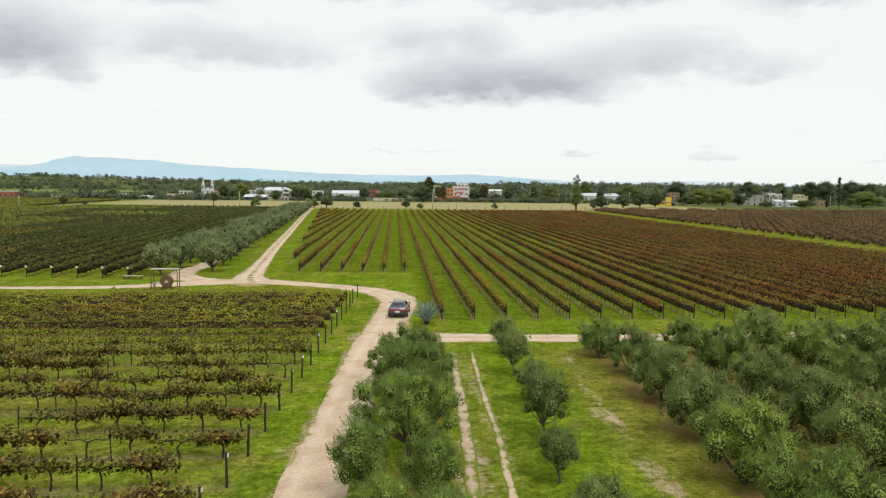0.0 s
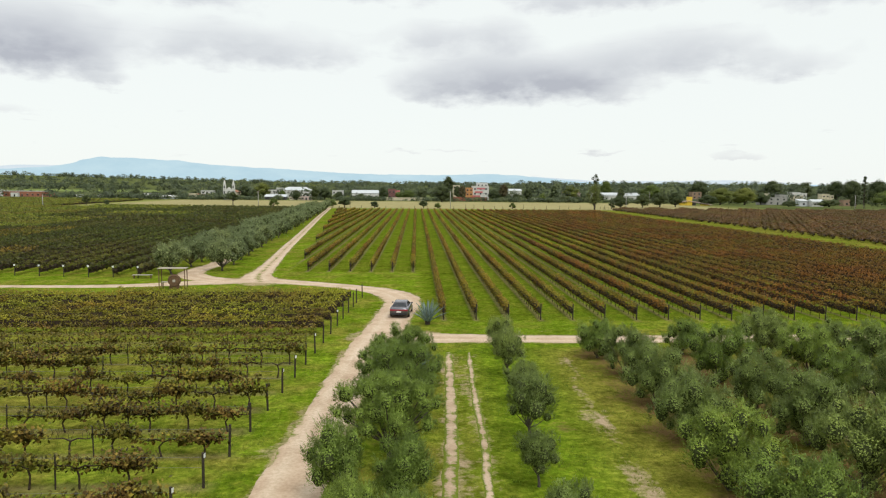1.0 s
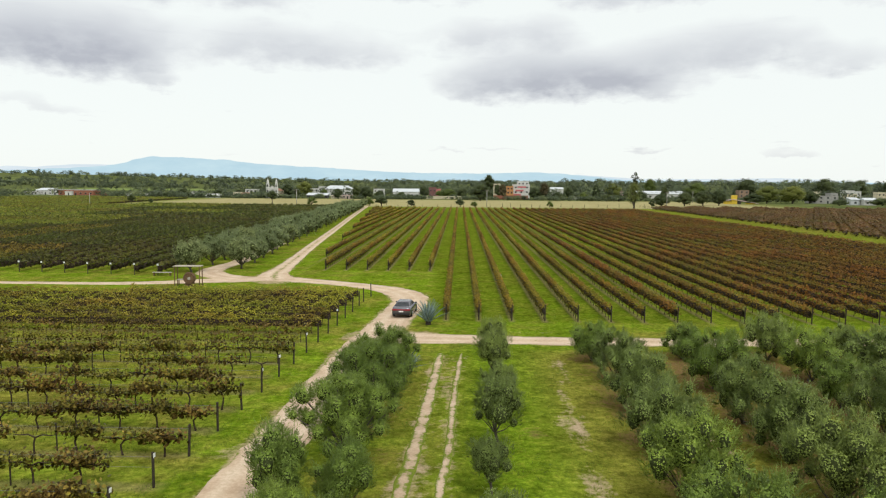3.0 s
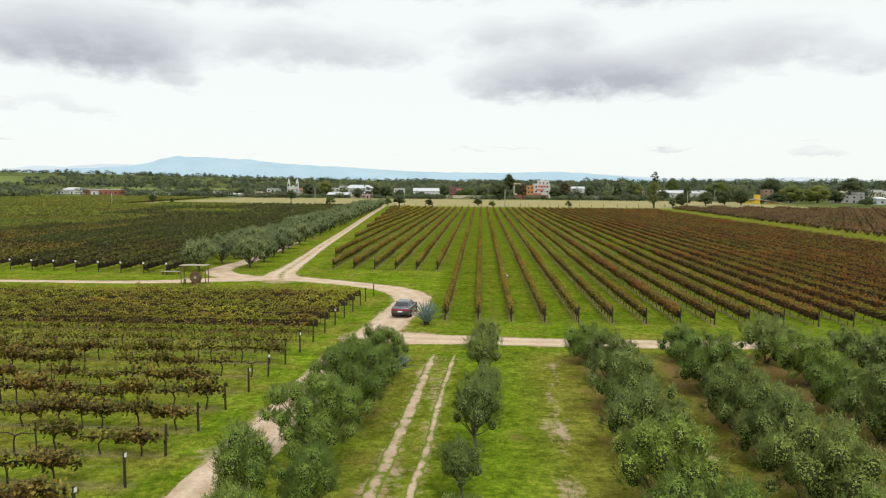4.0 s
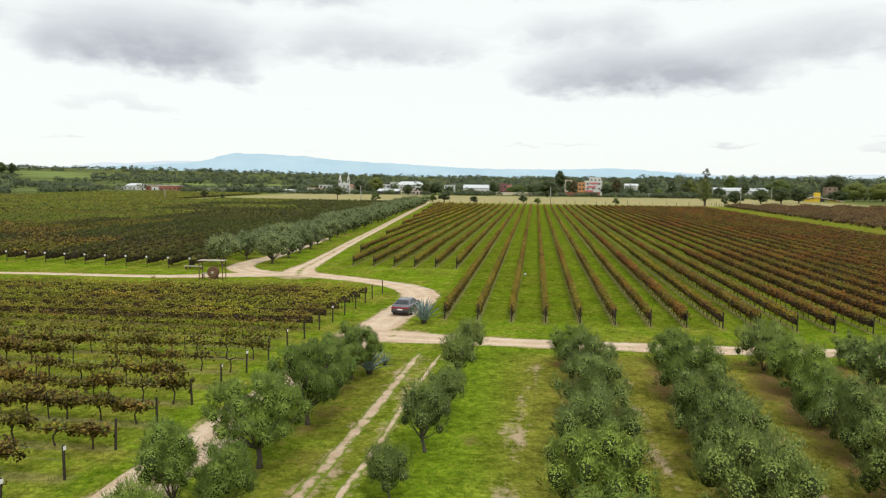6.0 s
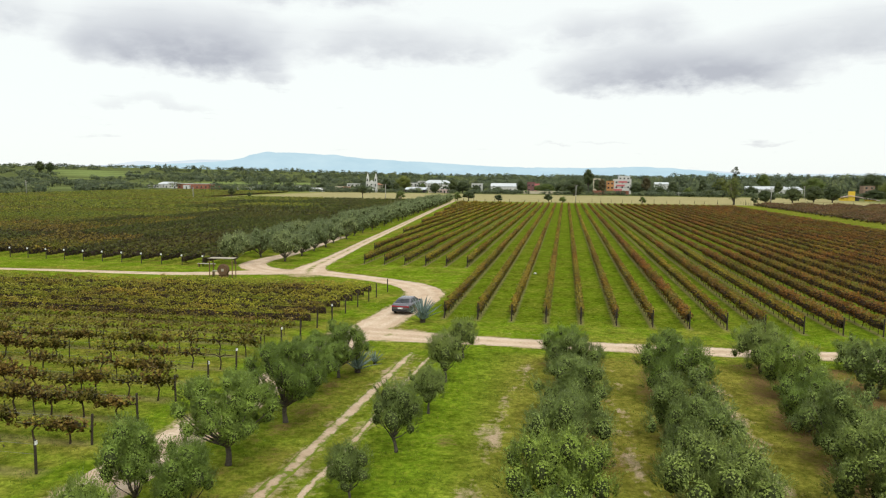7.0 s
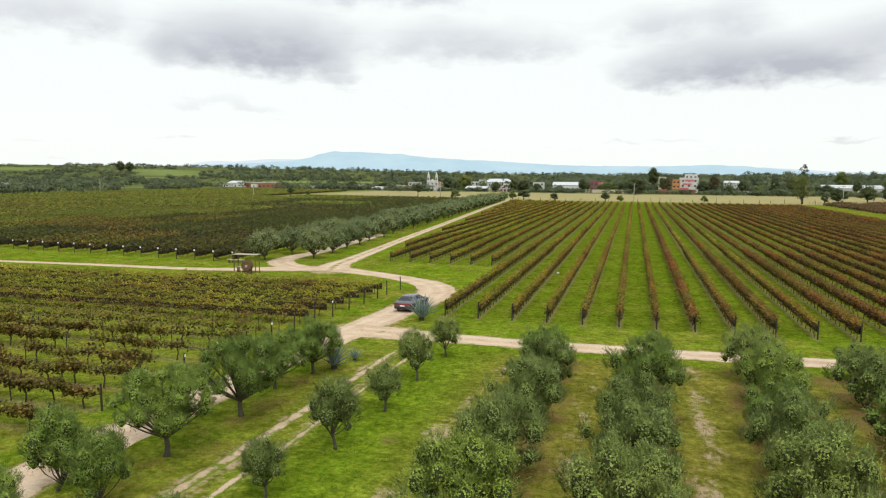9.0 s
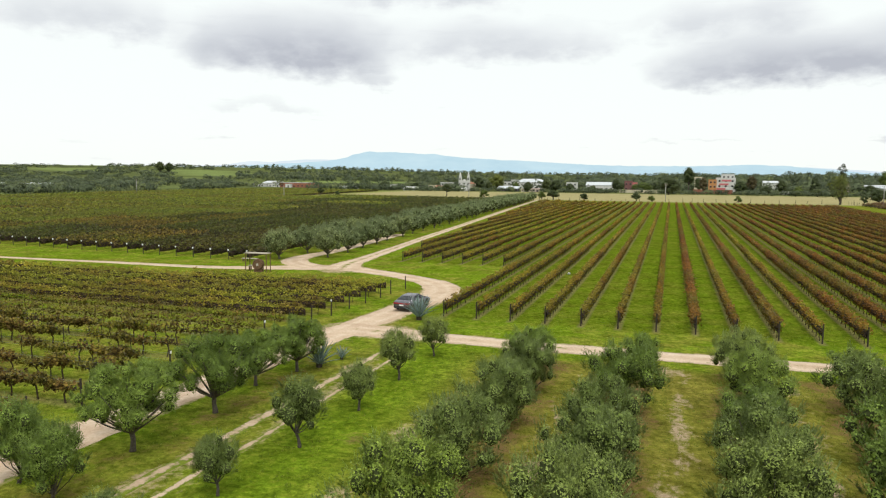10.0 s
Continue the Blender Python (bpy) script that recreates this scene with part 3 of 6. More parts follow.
    dry = np.maximum(dry, 0.42 * np.exp(-((x - 3.2) / 2.6) ** 2) * ease(y, -20, 20) * (1 - ease(y, 50, 55)))
    dry = np.maximum(dry, 0.5 * far_right)
    dry = np.maximum(dry, 0.28 * left * (x > -40))
    lush = np.maximum(0.5 * right, 0.95 * ease(x, 4.8, 7) * (1 - ease(x, 10.5, 14)) * ease(y, 14, 24) * (1 - ease(y, 55, 60)))
    north = ((px > -312 - 0.063 * (py - 300)) & (px < -192) & (py < 541)) * 1.0
    stub = ease(py, np.where(px < -52, 370, 396), np.where(px < -52, 376, 400)) * (1 - ease(py, 566, 588)) * ease(px, -205, -185) * (1 - ease(px, 190, 240))
    scrub = np.maximum(ease(py, 395, 430) * (1 - stub) * (1 - north), ease(-px, 330, 345))
    # light fields among the scrub: a few strips on the plain
    meadow = np.zeros(len(x))
    for a0, a1, r0, r1 in MEADOWS:
        meadow = np.maximum(meadow, ((az > a0) & (az < a1) & (r > r0) & (r < r1)) * 1.0)
    me = bpy.data.meshes.new("ground")
    me.vertices.add(len(x))
    me.vertices.foreach_set("co", np.stack([x, y, z], 1).astype(np.float32).ravel())
    i = np.arange(n * mcols).reshape(n, mcols)
    q = np.stack([i[:-1, :-1], i[:-1, 1:], i[1:, 1:], i[1:, :-1]], -1).reshape(-1, 4)
    me.loops.add(q.size)
    me.loops.foreach_set("vertex_index", q.ravel().astype(np.int32))
    me.polygons.add(len(q))
    me.polygons.foreach_set("loop_start", np.arange(0, q.size, 4, dtype=np.int32))
    me.update(calc_edges=True)
    me.polygons.foreach_set("use_smooth", [True] * len(q))
    for key, val in (("dirt", dirt), ("litter", litter), ("dry", dry), ("right_field", np.maximum(right, 0)), ("left_block", left), ("lush", lush), ("stubble", stub), ("scrub", scrub), ("meadow", meadow)):
        me.attributes.new(key, "FLOAT", "POINT").data.foreach_set("value", val.astype(np.float32))
    me.materials.append(M["ground"])
    tagged(new("ground", me), "grassy meadow ground with dry and bare patches", "ground", kind="structure")


def road(name, line, label, lift, middle=0.0):
    across = np.linspace(-1, 1, 15)
    d = np.gradient(line[:, :2], axis=0)
    d /= np.linalg.norm(d, axis=1)[:, None]
    side = np.stack([d[:, 1], -d[:, 0]], 1)
    verts, rut, verge = [], [], []
    for k, (p, s) in enumerate(zip(line, side)):
        q = min(1.0, p[2] / 2.4)
        jl = 0.22 * noise.noise(Vector((k * 0.35, 1, lift * 90))) + 0.12 * noise.noise(Vector((k * 1.1, 7, lift * 90)))
        jr = 0.22 * noise.noise(Vector((k * 0.35, 4, lift * 90))) + 0.12 * noise.noise(Vector((k * 1.1, 9, lift * 90)))
        for a in across:
            w = p[2] / 2 + (jl if a < 0 else jr) * (0.35 + 0.65 * q) + 0.1 * q
            ru = math.exp(-((abs(a) * p[2] / 2 - 0.75) / 0.28) ** 2)
            h = lift * (1 - abs(a) ** 6) - 0.02 * abs(a) ** 6 - 0.012 * ru
            verts.append((p[0] + s[0] * a * w, p[1] + s[1] * a * w, h))
            rut.append(ru)
            verge.append(0.80 * max(0, (abs(a) - 0.66) / 0.34) + (0.42 + 0.50 * abs(a) if p[2] < 1.2 else 0.0) + middle * math.exp(-(a / 0.22) ** 2))
    n, c = len(line), len(across)
    faces = [(i * c + j, i * c + j + 1, (i + 1) * c + j + 1, (i + 1) * c + j) for i in range(n - 1) for j in range(c - 1)]
    me = mesh_of(name, verts, faces, True)
    me.attributes.new("rut", "FLOAT", "POINT").data.foreach_set("value", np.array(rut, np.float32))
    me.attributes.new("verge", "FLOAT", "POINT").data.foreach_set("value", np.array(verge, np.float32))
    me.materials.append(M["road"])
    tagged(new(name, me), label, "road", kind="structure")


ground()
road("road_main", LINES[0], "pale pinkish packed-dirt farm road between vineyard and olives", 0.034)
road("road_north", LINES[1], "rutted pale dirt road beside the vineyard", 0.042, 0.66)
road("road_loop", LINES[2], "curving dirt lane between two rows of olives", 0.050)
road("road_east", LINES[3], "narrow dirt track along the vineyard's edge", 0.038, 0.42)
road("wheel_track_1", LINES[4], "bare sandy wheel track worn into the grass", 0.030)
road("wheel_track_2", LINES[5], "thin bare wheel track worn into the grass", 0.028)


def ridge(name, label, radius, prof, low, high, jag):
    """A far ridge seen through haze; prof: bearing and height above the eye, in degrees."""
    pa, pe = [p[0] for p in prof], [p[1] for p in prof]
    verts, faces = [], []
    azs = np.linspace(-80, 75, 760)
    for a in azs:
        e = np.interp(a, pa, pe) + jag * (0.05 * noise.noise(Vector((a * 0.9, radius, 0))) + 0.03 * noise.noise(Vector((a * 3.1, 5, radius))))
        top = 13 + radius * math.tan(radians(max(e, -0.3)))
        c, s = math.cos(radians(a)), math.sin(radians(a))
        for rr, f in ((radius - 300, -0.2), (radius - 150, 0.55 + 0.12 * noise.noise(Vector((a * 1.1, 9, 0)))), (radius, 1.0)):
            verts.append((s * rr, c * rr, top * f if f > 0 else -10))
    for i in range(len(azs) - 1):
        for j in range(2):
            faces.append((3 * i + j, 3 * i + 3 + j, 3 * i + 4 + j, 3 * i + 1 + j))
    # the haze is painted as a pale blue glow over a black base
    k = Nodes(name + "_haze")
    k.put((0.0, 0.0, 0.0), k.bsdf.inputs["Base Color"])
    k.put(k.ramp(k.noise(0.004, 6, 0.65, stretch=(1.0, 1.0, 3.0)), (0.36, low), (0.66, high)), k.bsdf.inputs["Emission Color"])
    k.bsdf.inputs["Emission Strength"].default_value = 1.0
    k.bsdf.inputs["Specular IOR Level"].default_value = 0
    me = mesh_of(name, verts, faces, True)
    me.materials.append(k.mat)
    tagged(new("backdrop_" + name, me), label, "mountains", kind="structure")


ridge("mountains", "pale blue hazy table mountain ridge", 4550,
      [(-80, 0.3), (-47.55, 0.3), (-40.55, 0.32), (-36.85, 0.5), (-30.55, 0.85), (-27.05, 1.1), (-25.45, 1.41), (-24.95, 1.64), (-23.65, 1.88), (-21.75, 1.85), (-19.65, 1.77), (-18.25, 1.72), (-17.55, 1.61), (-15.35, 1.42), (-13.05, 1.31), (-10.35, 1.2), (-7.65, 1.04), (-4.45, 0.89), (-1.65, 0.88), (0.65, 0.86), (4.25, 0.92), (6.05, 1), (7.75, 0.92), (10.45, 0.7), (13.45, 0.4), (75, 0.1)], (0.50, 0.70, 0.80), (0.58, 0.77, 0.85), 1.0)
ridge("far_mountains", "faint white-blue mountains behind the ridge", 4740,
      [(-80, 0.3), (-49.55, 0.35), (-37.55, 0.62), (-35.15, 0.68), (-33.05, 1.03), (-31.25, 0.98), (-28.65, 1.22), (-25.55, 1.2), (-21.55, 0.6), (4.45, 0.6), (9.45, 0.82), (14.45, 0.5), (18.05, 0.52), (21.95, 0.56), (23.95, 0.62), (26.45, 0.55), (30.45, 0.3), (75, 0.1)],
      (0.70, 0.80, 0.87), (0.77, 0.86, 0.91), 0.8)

# ---- olive trees ----


def olive_wood(seed, height, trunk_h, spread, lobes):
    """Trunk that forks into limbs which reach the lobes."""
    rng = random.Random(seed)
    v, f = [], []
    lean = Vector((rng.uniform(-0.15, 0.15), rng.uniform(-0.15, 0.15), 0))
    fork = Vector((0, 0, trunk_h)) + lean
    r0 = 0.022 * spread + 0.004 * height
    tube_into(v, f, [(0, 0, -0.1), (0.02, 0, 0.12), fork * 0.55 + Vector((rng.uniform(-0.05, 0.05), 0.03, 0)), fork], [r0 * 1.5, r0 * 1.1, r0 * 0.9, r0 * 0.95], 8)
    for c in lobes[::1 if trunk_h > 0.2 else 3]:
        c = Vector(c[:3])
        mid = fork.lerp(c, 0.5) + Vector((rng.uniform(-0.15, 0.15), rng.uniform(-0.15, 0.15), -0.12))
        tube_into(v, f, [fork - Vector((0, 0, 0.08)), mid, c], [r0 * 0.5, r0 * 0.32, r0 * 0.12], 5, False)
    return mesh_of("trunk", v, f, True)


def olive_shape(seed, height, width, trunk_h, count, full=1.0):
    """Lobes of a crown, as (x, y, z, radius): rounded masses set apart over a flattened dome, the lower ones hanging wide."""
    rng = random.Random(seed * 7 + 1)
    half = (height - trunk_h) / 2
    mid = trunk_h + half
    r0 = 0.92 * math.sqrt(4 * math.pi * (width * 0.36) * (half * 0.72) / count) * 0.46 * full
    lob = []
    for i in range(count):
        u = 1 - 2 * (i + 0.5) / count * (0.90 if trunk_h > 0.2 else 0.98)
        a = i * 2.39996 + rng.uniform(-0.25, 0.25) + seed
        r = r0 * rng.uniform(0.62, 1.35)
        k = math.sqrt(max(0, 1 - u * u))
        out = rng.uniform(0.80, 1.18)
        lob.append(((width / 2 - r) * k * math.cos(a) * out, (width / 2 - r) * k * math.sin(a) * out, mid + (half - r * 0.85) * u * rng.uniform(0.85, 1.1), r))
    for u in (-0.5, -0.1, 0.35):
        a = rng.uniform(0, 6.28)
        lob.append((0.12 * width * math.cos(a), 0.12 * width * math.sin(a), mid + half * u * 0.6, r0 * 1.7))
    return lob


def clumps(rng, centre, radii, n, size):
    """Tufts over an ellipsoid, for a crown seen from afar. Returns (n, 3, 3)."""
    o = unit(rng, n)
    o[:, 2] = np.where(o[:, 2] < -0.55, -o[:, 2], o[:, 2])
    lump = 1 + 0.20 * np.sin(o[:, 0] * 4 + centre[0]) * np.cos(o[:, 1] * 4 + centre[1]) + 0.10 * rng.normal(size=n)
    at = np.array(centre) + o * np.array(radii) * (lump * (1 - 0.45 * rng.uniform(0, 1, n) ** 2))[:, None]
    nrm = o + 0.45 * unit(rng, n)
    a = np.cross(nrm, unit(rng, n))
    a /= np.linalg.norm(a, axis=1)[:, None] + 1e-9
    b = np.cross(nrm, a)
    b /= np.linalg.norm(b, axis=1)[:, None] + 1e-9
    s = (size * rng.uniform(0.6, 1.3, n))[:, None] * 0.62
    return np.stack([at - a * s, at + a * s * 0.8 - b * s * 0.7, at + b * s * 1.1], 1), o + np.array([0, 0, 0.30])


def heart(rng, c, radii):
    """The closed dented inside of a crown: triangles, and shading directions tilted down to darken it."""
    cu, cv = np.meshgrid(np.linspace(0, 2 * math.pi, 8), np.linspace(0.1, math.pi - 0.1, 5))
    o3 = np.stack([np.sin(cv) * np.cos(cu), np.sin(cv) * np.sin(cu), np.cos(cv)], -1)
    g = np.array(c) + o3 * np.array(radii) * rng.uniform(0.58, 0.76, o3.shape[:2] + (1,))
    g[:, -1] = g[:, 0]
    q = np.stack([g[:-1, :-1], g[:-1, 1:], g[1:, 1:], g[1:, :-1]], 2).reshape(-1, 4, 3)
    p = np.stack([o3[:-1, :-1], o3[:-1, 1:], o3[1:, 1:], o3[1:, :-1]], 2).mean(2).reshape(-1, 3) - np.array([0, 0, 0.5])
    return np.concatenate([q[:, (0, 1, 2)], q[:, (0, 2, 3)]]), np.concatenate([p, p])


def olive_crown(seed, lobes, count, size, mat, wild=1.0):
    """Each lobe: a closed dented heart, a coat of leaf tufts, and sprigs that stand out of it."""
    rng = np.random.default_rng(seed)
    qs, ps, hearts, inner = [], [], [], []
    area = sum(l[3] ** 2 for l in lobes)
    for x, y, z, rr in lobes:
        c = np.array((x, y, z))
        radii = np.array((rr, rr, rr * rng.uniform(0.95, 1.1 + 0.18 * wild)))
        per = count * rr ** 2 / area
        q, p = heart(rng, c, radii * 0.84)
        hearts.append(q)
        inner.append(p)
        q, p = clumps(rng, c, radii * 0.97, int(per * 0.42), size * 1.0)
        qs.append(q)
        ps.append(p)
        # sprigs in loose bunches, so that the outline is ragged and gaps stay between them
        ns = max(4, int(per * 0.62 / 7))
        bunch = unit(rng, max(5, ns // 12))
        own = rng.integers(0, len(bunch), ns)
        o = bunch[own] + 0.26 * rng.normal(size=(ns, 3))
        o /= np.linalg.norm(o, axis=1)[:, None]
        o[:, 2] = np.where(o[:, 2] < -0.55, -o[:, 2], o[:, 2])
        start = c + o * radii * rng.uniform(0.82, 1.02, ns)[:, None]
        tw = 0.55 * bunch[own] + 0.35 * o + 0.25 * unit(rng, ns)
        tw[:, 2] += 0.30 + 0.26 * wild
        tw /= np.linalg.norm(tw, axis=1)[:, None]
        tall = rng.uniform(0.7, 1.5, len(bunch))[own]
        reach = size * rng.uniform(1.2, 4.2, ns) * tall * (0.55 + 0.45 * wild)
        for k in range(7):
            lf = leaves(rng, start + tw * (k / 7 * reach)[:, None], tw, size * 1.35, size * 0.235, 0.55, 0.05)
            qs.append(blades(lf))
            ps.append(o + 0.12 * unit(rng, ns) + np.array([0, 0, 0.20 + 0.25 * k / 7]))
    n = sum(len(q) for q in qs)
    me = quad_mesh("crown", np.concatenate(qs + hearts), np.concatenate(ps + inner))
    me.materials.append(mat)
    # the hearts take a dark tone that paints the shade inside the crown
    me.materials.append(M["crown_shade"])
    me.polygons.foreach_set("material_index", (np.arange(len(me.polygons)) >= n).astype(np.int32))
    return me


OLIVE_GROUP = "olive trees of the orchard"


def olive_kind(seed, height, width, trunk_h, nl, count, size, mat, label, wild=1.0, full=1.0):
    """A pattern tree, to be copied."""
    lob = olive_shape(seed, height, width, trunk_h, nl, full)
    wood = olive_wood(seed, height, trunk_h, width, lob)
    crown = olive_crown(seed, lob, count, size, mat, wild)
    return wood, crown, mat, label


def plant_olive(kind, x, y, turn, sc, group):
    wood, crown, mat, label = kind
    t = thing("olive_tree", label, "tree", pose(x, y, 0, 0, 0, turn) @ Matrix.Diagonal((sc, sc, sc, 1)), group)
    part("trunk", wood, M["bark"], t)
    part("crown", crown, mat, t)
    return t


BIG = "bushy grey-green olive tree with a round crown, standing in grass"
DENSE = "dense grey-green olive tree growing into its neighbours in an orchard row"
YOUNG = "small young olive tree with a thin crown on a slim trunk"
BUSH = "bushy young olive tree with several upright leafy stems"
kinds_big = [olive_kind(s, 4.3, 5.2, 0.95, 24, 48000, 0.062, M["olive_fresh"], BIG, 1.0, 1.06) for s in (11, 12)]
kinds_bush = [olive_kind(s, 3.5, 2.9, 0.35, 11, 26000, 0.062, M["olive_fresh"], BUSH, 2.2) for s in (15, 16)]
kinds_dense = [olive_kind(20 + s, 3.7, 4.3, 0.10, 18, 25000, 0.073, M["olive"] if s % 3 else M["olive_fresh"], DENSE, 1.9, 1.0) for s in range(5)]
kinds_back = [olive_kind(30 + s, 3.5, 4.2, 0.15, 16, 9500, 0.113, M["olive"] if s % 3 else M["olive_fresh"], DENSE, 1.7, 1.0) for s in range(4)]
kinds_young = [olive_kind(40 + s, 3.05, 2.8, 0.70, 10, 14000, 0.058, M["olive"], YOUNG, 1.7, 1.06) for s in range(3)]

for kk, x, y, turn, sc in ((0, 0.65, 31.8, 20, 1.0), (1, 1.0, 37.6, 130, 0.98), (0, 0.3, 42.6, 250, 0.80), (1, 1.1, 46.2, 40, 0.82)):
    plant_olive(kinds_big[kk], x, y, turn, sc, OLIVE_GROUP)
for kk, x, y, turn, sc in ((0, -1.35, 27.5, 60, 0.95), (1, 1.35, 26.7, 170, 0.90), (1, -0.3, 23.4, 300, 0.82), (0, 1.6, 21.4, 100, 0.9)):
    plant_olive(kinds_bush[kk], x, y, turn, sc, OLIVE_GROUP)
rs = random.Random(5)
for i, (x, y, sc) in enumerate(((7.3, 23.2, 0.9), (7.2, 29.2, 0.80), (7.75, 34.8, 1.08), (8.2, 40.5, 0.88), (8.15, 46.7, 1.04), (8.35, 53.0, 0.92))):
    plant_olive(kinds_young[i % 3], x, y, rs.uniform(0, 360), sc, OLIVE_GROUP)
orchard = [(15.4, 23.4, 1.0), (15.4, 28.8, 1.0), (16.0, 34.3, 0.98), (16.2, 40.8, 1.0), (16.3, 46.8, 0.9), (15.6, 52.0, 0.8), (21.3, 23.0, 1.0), (21.2, 28.8, 1.08), (21.6, 33.9, 1.05), (21.5, 38.6, 0.98), (22.1, 45.2, 1.06), (22.6, 53.0, 0.74),
           (27.4, 26.4, 1.05), (27.9, 31.8, 1.12), (28.3, 37.3, 1.0), (28.3, 41.6, 0.86), (29.2, 47.4, 0.96), (28.9, 53.0, 0.94), (33.2, 29.0, 1.0), (33.3, 35.4, 1.05), (33.8, 41.0, 0.96), (34.4, 48.6, 0.94), (35.4, 54.6, 0.7)]
for i, (x, y, sc) in enumerate(orchard):
    plant_olive(kinds_dense[(i * 3) % 5] if x < 30 else kinds_back[i % 4], x, y, rs.uniform(0, 360), sc, OLIVE_GROUP)
for j, (x0, yy) in enumerate(((40.4, [34, 40.2, 46.5, 52.6]), (46.6, [40, 46.4, 52.6]), (52.8, [46.6, 52.6]))):
    for i, y in enumerate(yy):
        plant_olive(kinds_back[(i * 3 + j) % 4], x0 + rs.uniform(-0.4, 0.5), y, rs.uniform(0, 360), rs.uniform(0.9, 1.06), OLIVE_GROUP)

# the two rows that line the lanes further off
LANE = "bushy silver-green olive tree lining a dirt road"
kinds_lane = [olive_kind(60 + s, 4.0, 4.7, 0.5, 9, 1900, 0.21, M["olive_silver"], LANE, 0.6, 1.05) for s in range(4)]
kinds_lane_near = [olive_kind(66 + s, 4.1, 4.9, 0.5, 13, 8500, 0.105, M["olive_silver"], LANE, 0.8, 1.05) for s in range(3)]
for side in (0, 1):
    y = 105.0 if side else 100.4
    while y < 385:
        x = (-26.8 if side else -32.8) - 0.071 * (y - 104)
        plant_olive(kinds_lane[rs.randrange(4)] if y > 150 else kinds_lane_near[rs.randrange(3)], x + rs.uniform(-0.5, 0.5), y, rs.uniform(0, 360), rs.uniform(0.92, 1.18), "olive trees along the lane")
        y += rs.uniform(6.6, 8.8) if y < 130 else rs.uniform(7.6, 9.4) if y < 170 else rs.uniform(6.4, 8.0)

# ---- vineyards ----


def foliage_strip(name, seed, length, per_m, size, z0, z1, thick, mat, plant=1.5, gap=0.0, core=1.0, low=0.10):
    """Leaves of a trellised row round a dark core that stands in for inner shade, thicker at each plant; runs along y
    from 0.
    """
    rng = np.random.default_rng(seed)
    n = int(length * per_m)
    y = rng.uniform(0, length, n)
    clump = 0.5 + 0.5 * np.cos(2 * math.pi * y / plant)
    keep = rng.uniform(size=n) < (1 - gap) + gap * clump
    y, clump = y[keep], clump[keep]
    n = len(y)
    wave = 0.12 * np.sin(y * 1.9 + seed) + 0.08 * np.sin(y * 4.3 + 2 * seed)
    h = rng.beta(1.4, 1.0, n)
    z = z0 + (z1 - z0 + wave) * h
    x = rng.normal(size=n) * thick * (0.55 + 0.45 * np.sin(np.pi * np.clip(h, 0, 1))) + 0.05 * np.sin(y * 2.7 + seed)
    at = np.stack([x, y, z], 1)
    out = np.stack([np.sign(x) * 0.8, rng.normal(size=n) * 0.4, rng.normal(size=n) * 0.3], 1)
    q = blades(leaves(rng, at, out, size, size * 0.42, 0.8, -0.05, 1.1))
    hh = (z - (z0 + z1) / 2) / (z1 - z0)
    puff = np.stack([x / (thick + 0.02) * 0.55, 0.25 * rng.normal(size=n), 0.10 + 2.6 * hh + 0.12 * rng.normal(size=n)], 1)
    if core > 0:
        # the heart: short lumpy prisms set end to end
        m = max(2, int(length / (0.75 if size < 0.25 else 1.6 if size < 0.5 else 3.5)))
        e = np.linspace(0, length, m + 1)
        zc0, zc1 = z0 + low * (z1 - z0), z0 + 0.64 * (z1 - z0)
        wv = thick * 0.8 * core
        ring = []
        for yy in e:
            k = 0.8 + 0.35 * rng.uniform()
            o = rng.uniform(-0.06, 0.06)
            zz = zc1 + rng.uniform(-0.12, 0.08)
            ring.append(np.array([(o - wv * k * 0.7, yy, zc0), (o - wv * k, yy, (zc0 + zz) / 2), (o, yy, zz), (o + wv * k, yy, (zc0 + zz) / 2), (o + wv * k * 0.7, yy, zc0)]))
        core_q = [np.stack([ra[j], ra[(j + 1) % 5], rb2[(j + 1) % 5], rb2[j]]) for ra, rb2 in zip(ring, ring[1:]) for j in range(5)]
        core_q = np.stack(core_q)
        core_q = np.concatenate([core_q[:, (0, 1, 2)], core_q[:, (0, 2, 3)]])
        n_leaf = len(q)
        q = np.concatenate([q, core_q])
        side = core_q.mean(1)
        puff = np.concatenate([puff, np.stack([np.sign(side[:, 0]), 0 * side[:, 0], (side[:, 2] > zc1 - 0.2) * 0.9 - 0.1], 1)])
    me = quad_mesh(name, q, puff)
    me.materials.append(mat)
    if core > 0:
        # core in bark brown, put in for the deep shade between the leaves
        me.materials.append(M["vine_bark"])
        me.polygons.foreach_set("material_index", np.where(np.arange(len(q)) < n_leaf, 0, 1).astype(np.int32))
    return me


def stem_strip(seed, length, plant, h=0.85):
    """The dark trunks of the vines of a stretch of row."""
    rng = random.Random(seed)
    v, f = [], []
    y = plant * 0.4
    while y < length:
        b = rng.uniform(-0.1, 0.1)
        tube_into(v, f, [(0, y, -0.05), (b, y + rng.uniform(-0.08, 0.08), h * 0.5), (0.02, y + rng.uniform(-0.08, 0.08), h)], [0.034, 0.026, 0.03], 4, False)
        y += plant * rng.uniform(0.9, 1.1)
    me = mesh_of("vine_base", v, f)
    me.materials.append(M["vine_bark"])
    return me


def post_mesh(h, r=0.05):
    v, f = [], []
    tube_into(v, f, [(0, 0, -0.1), (0, 0, h * 0.5), (0.01, 0, h)], [r, r, r * 0.95], 7)
    return mesh_of("post", v, f)


POST = post_mesh(1.55, 0.062)
STAKE = post_mesh(1.5, 0.035)
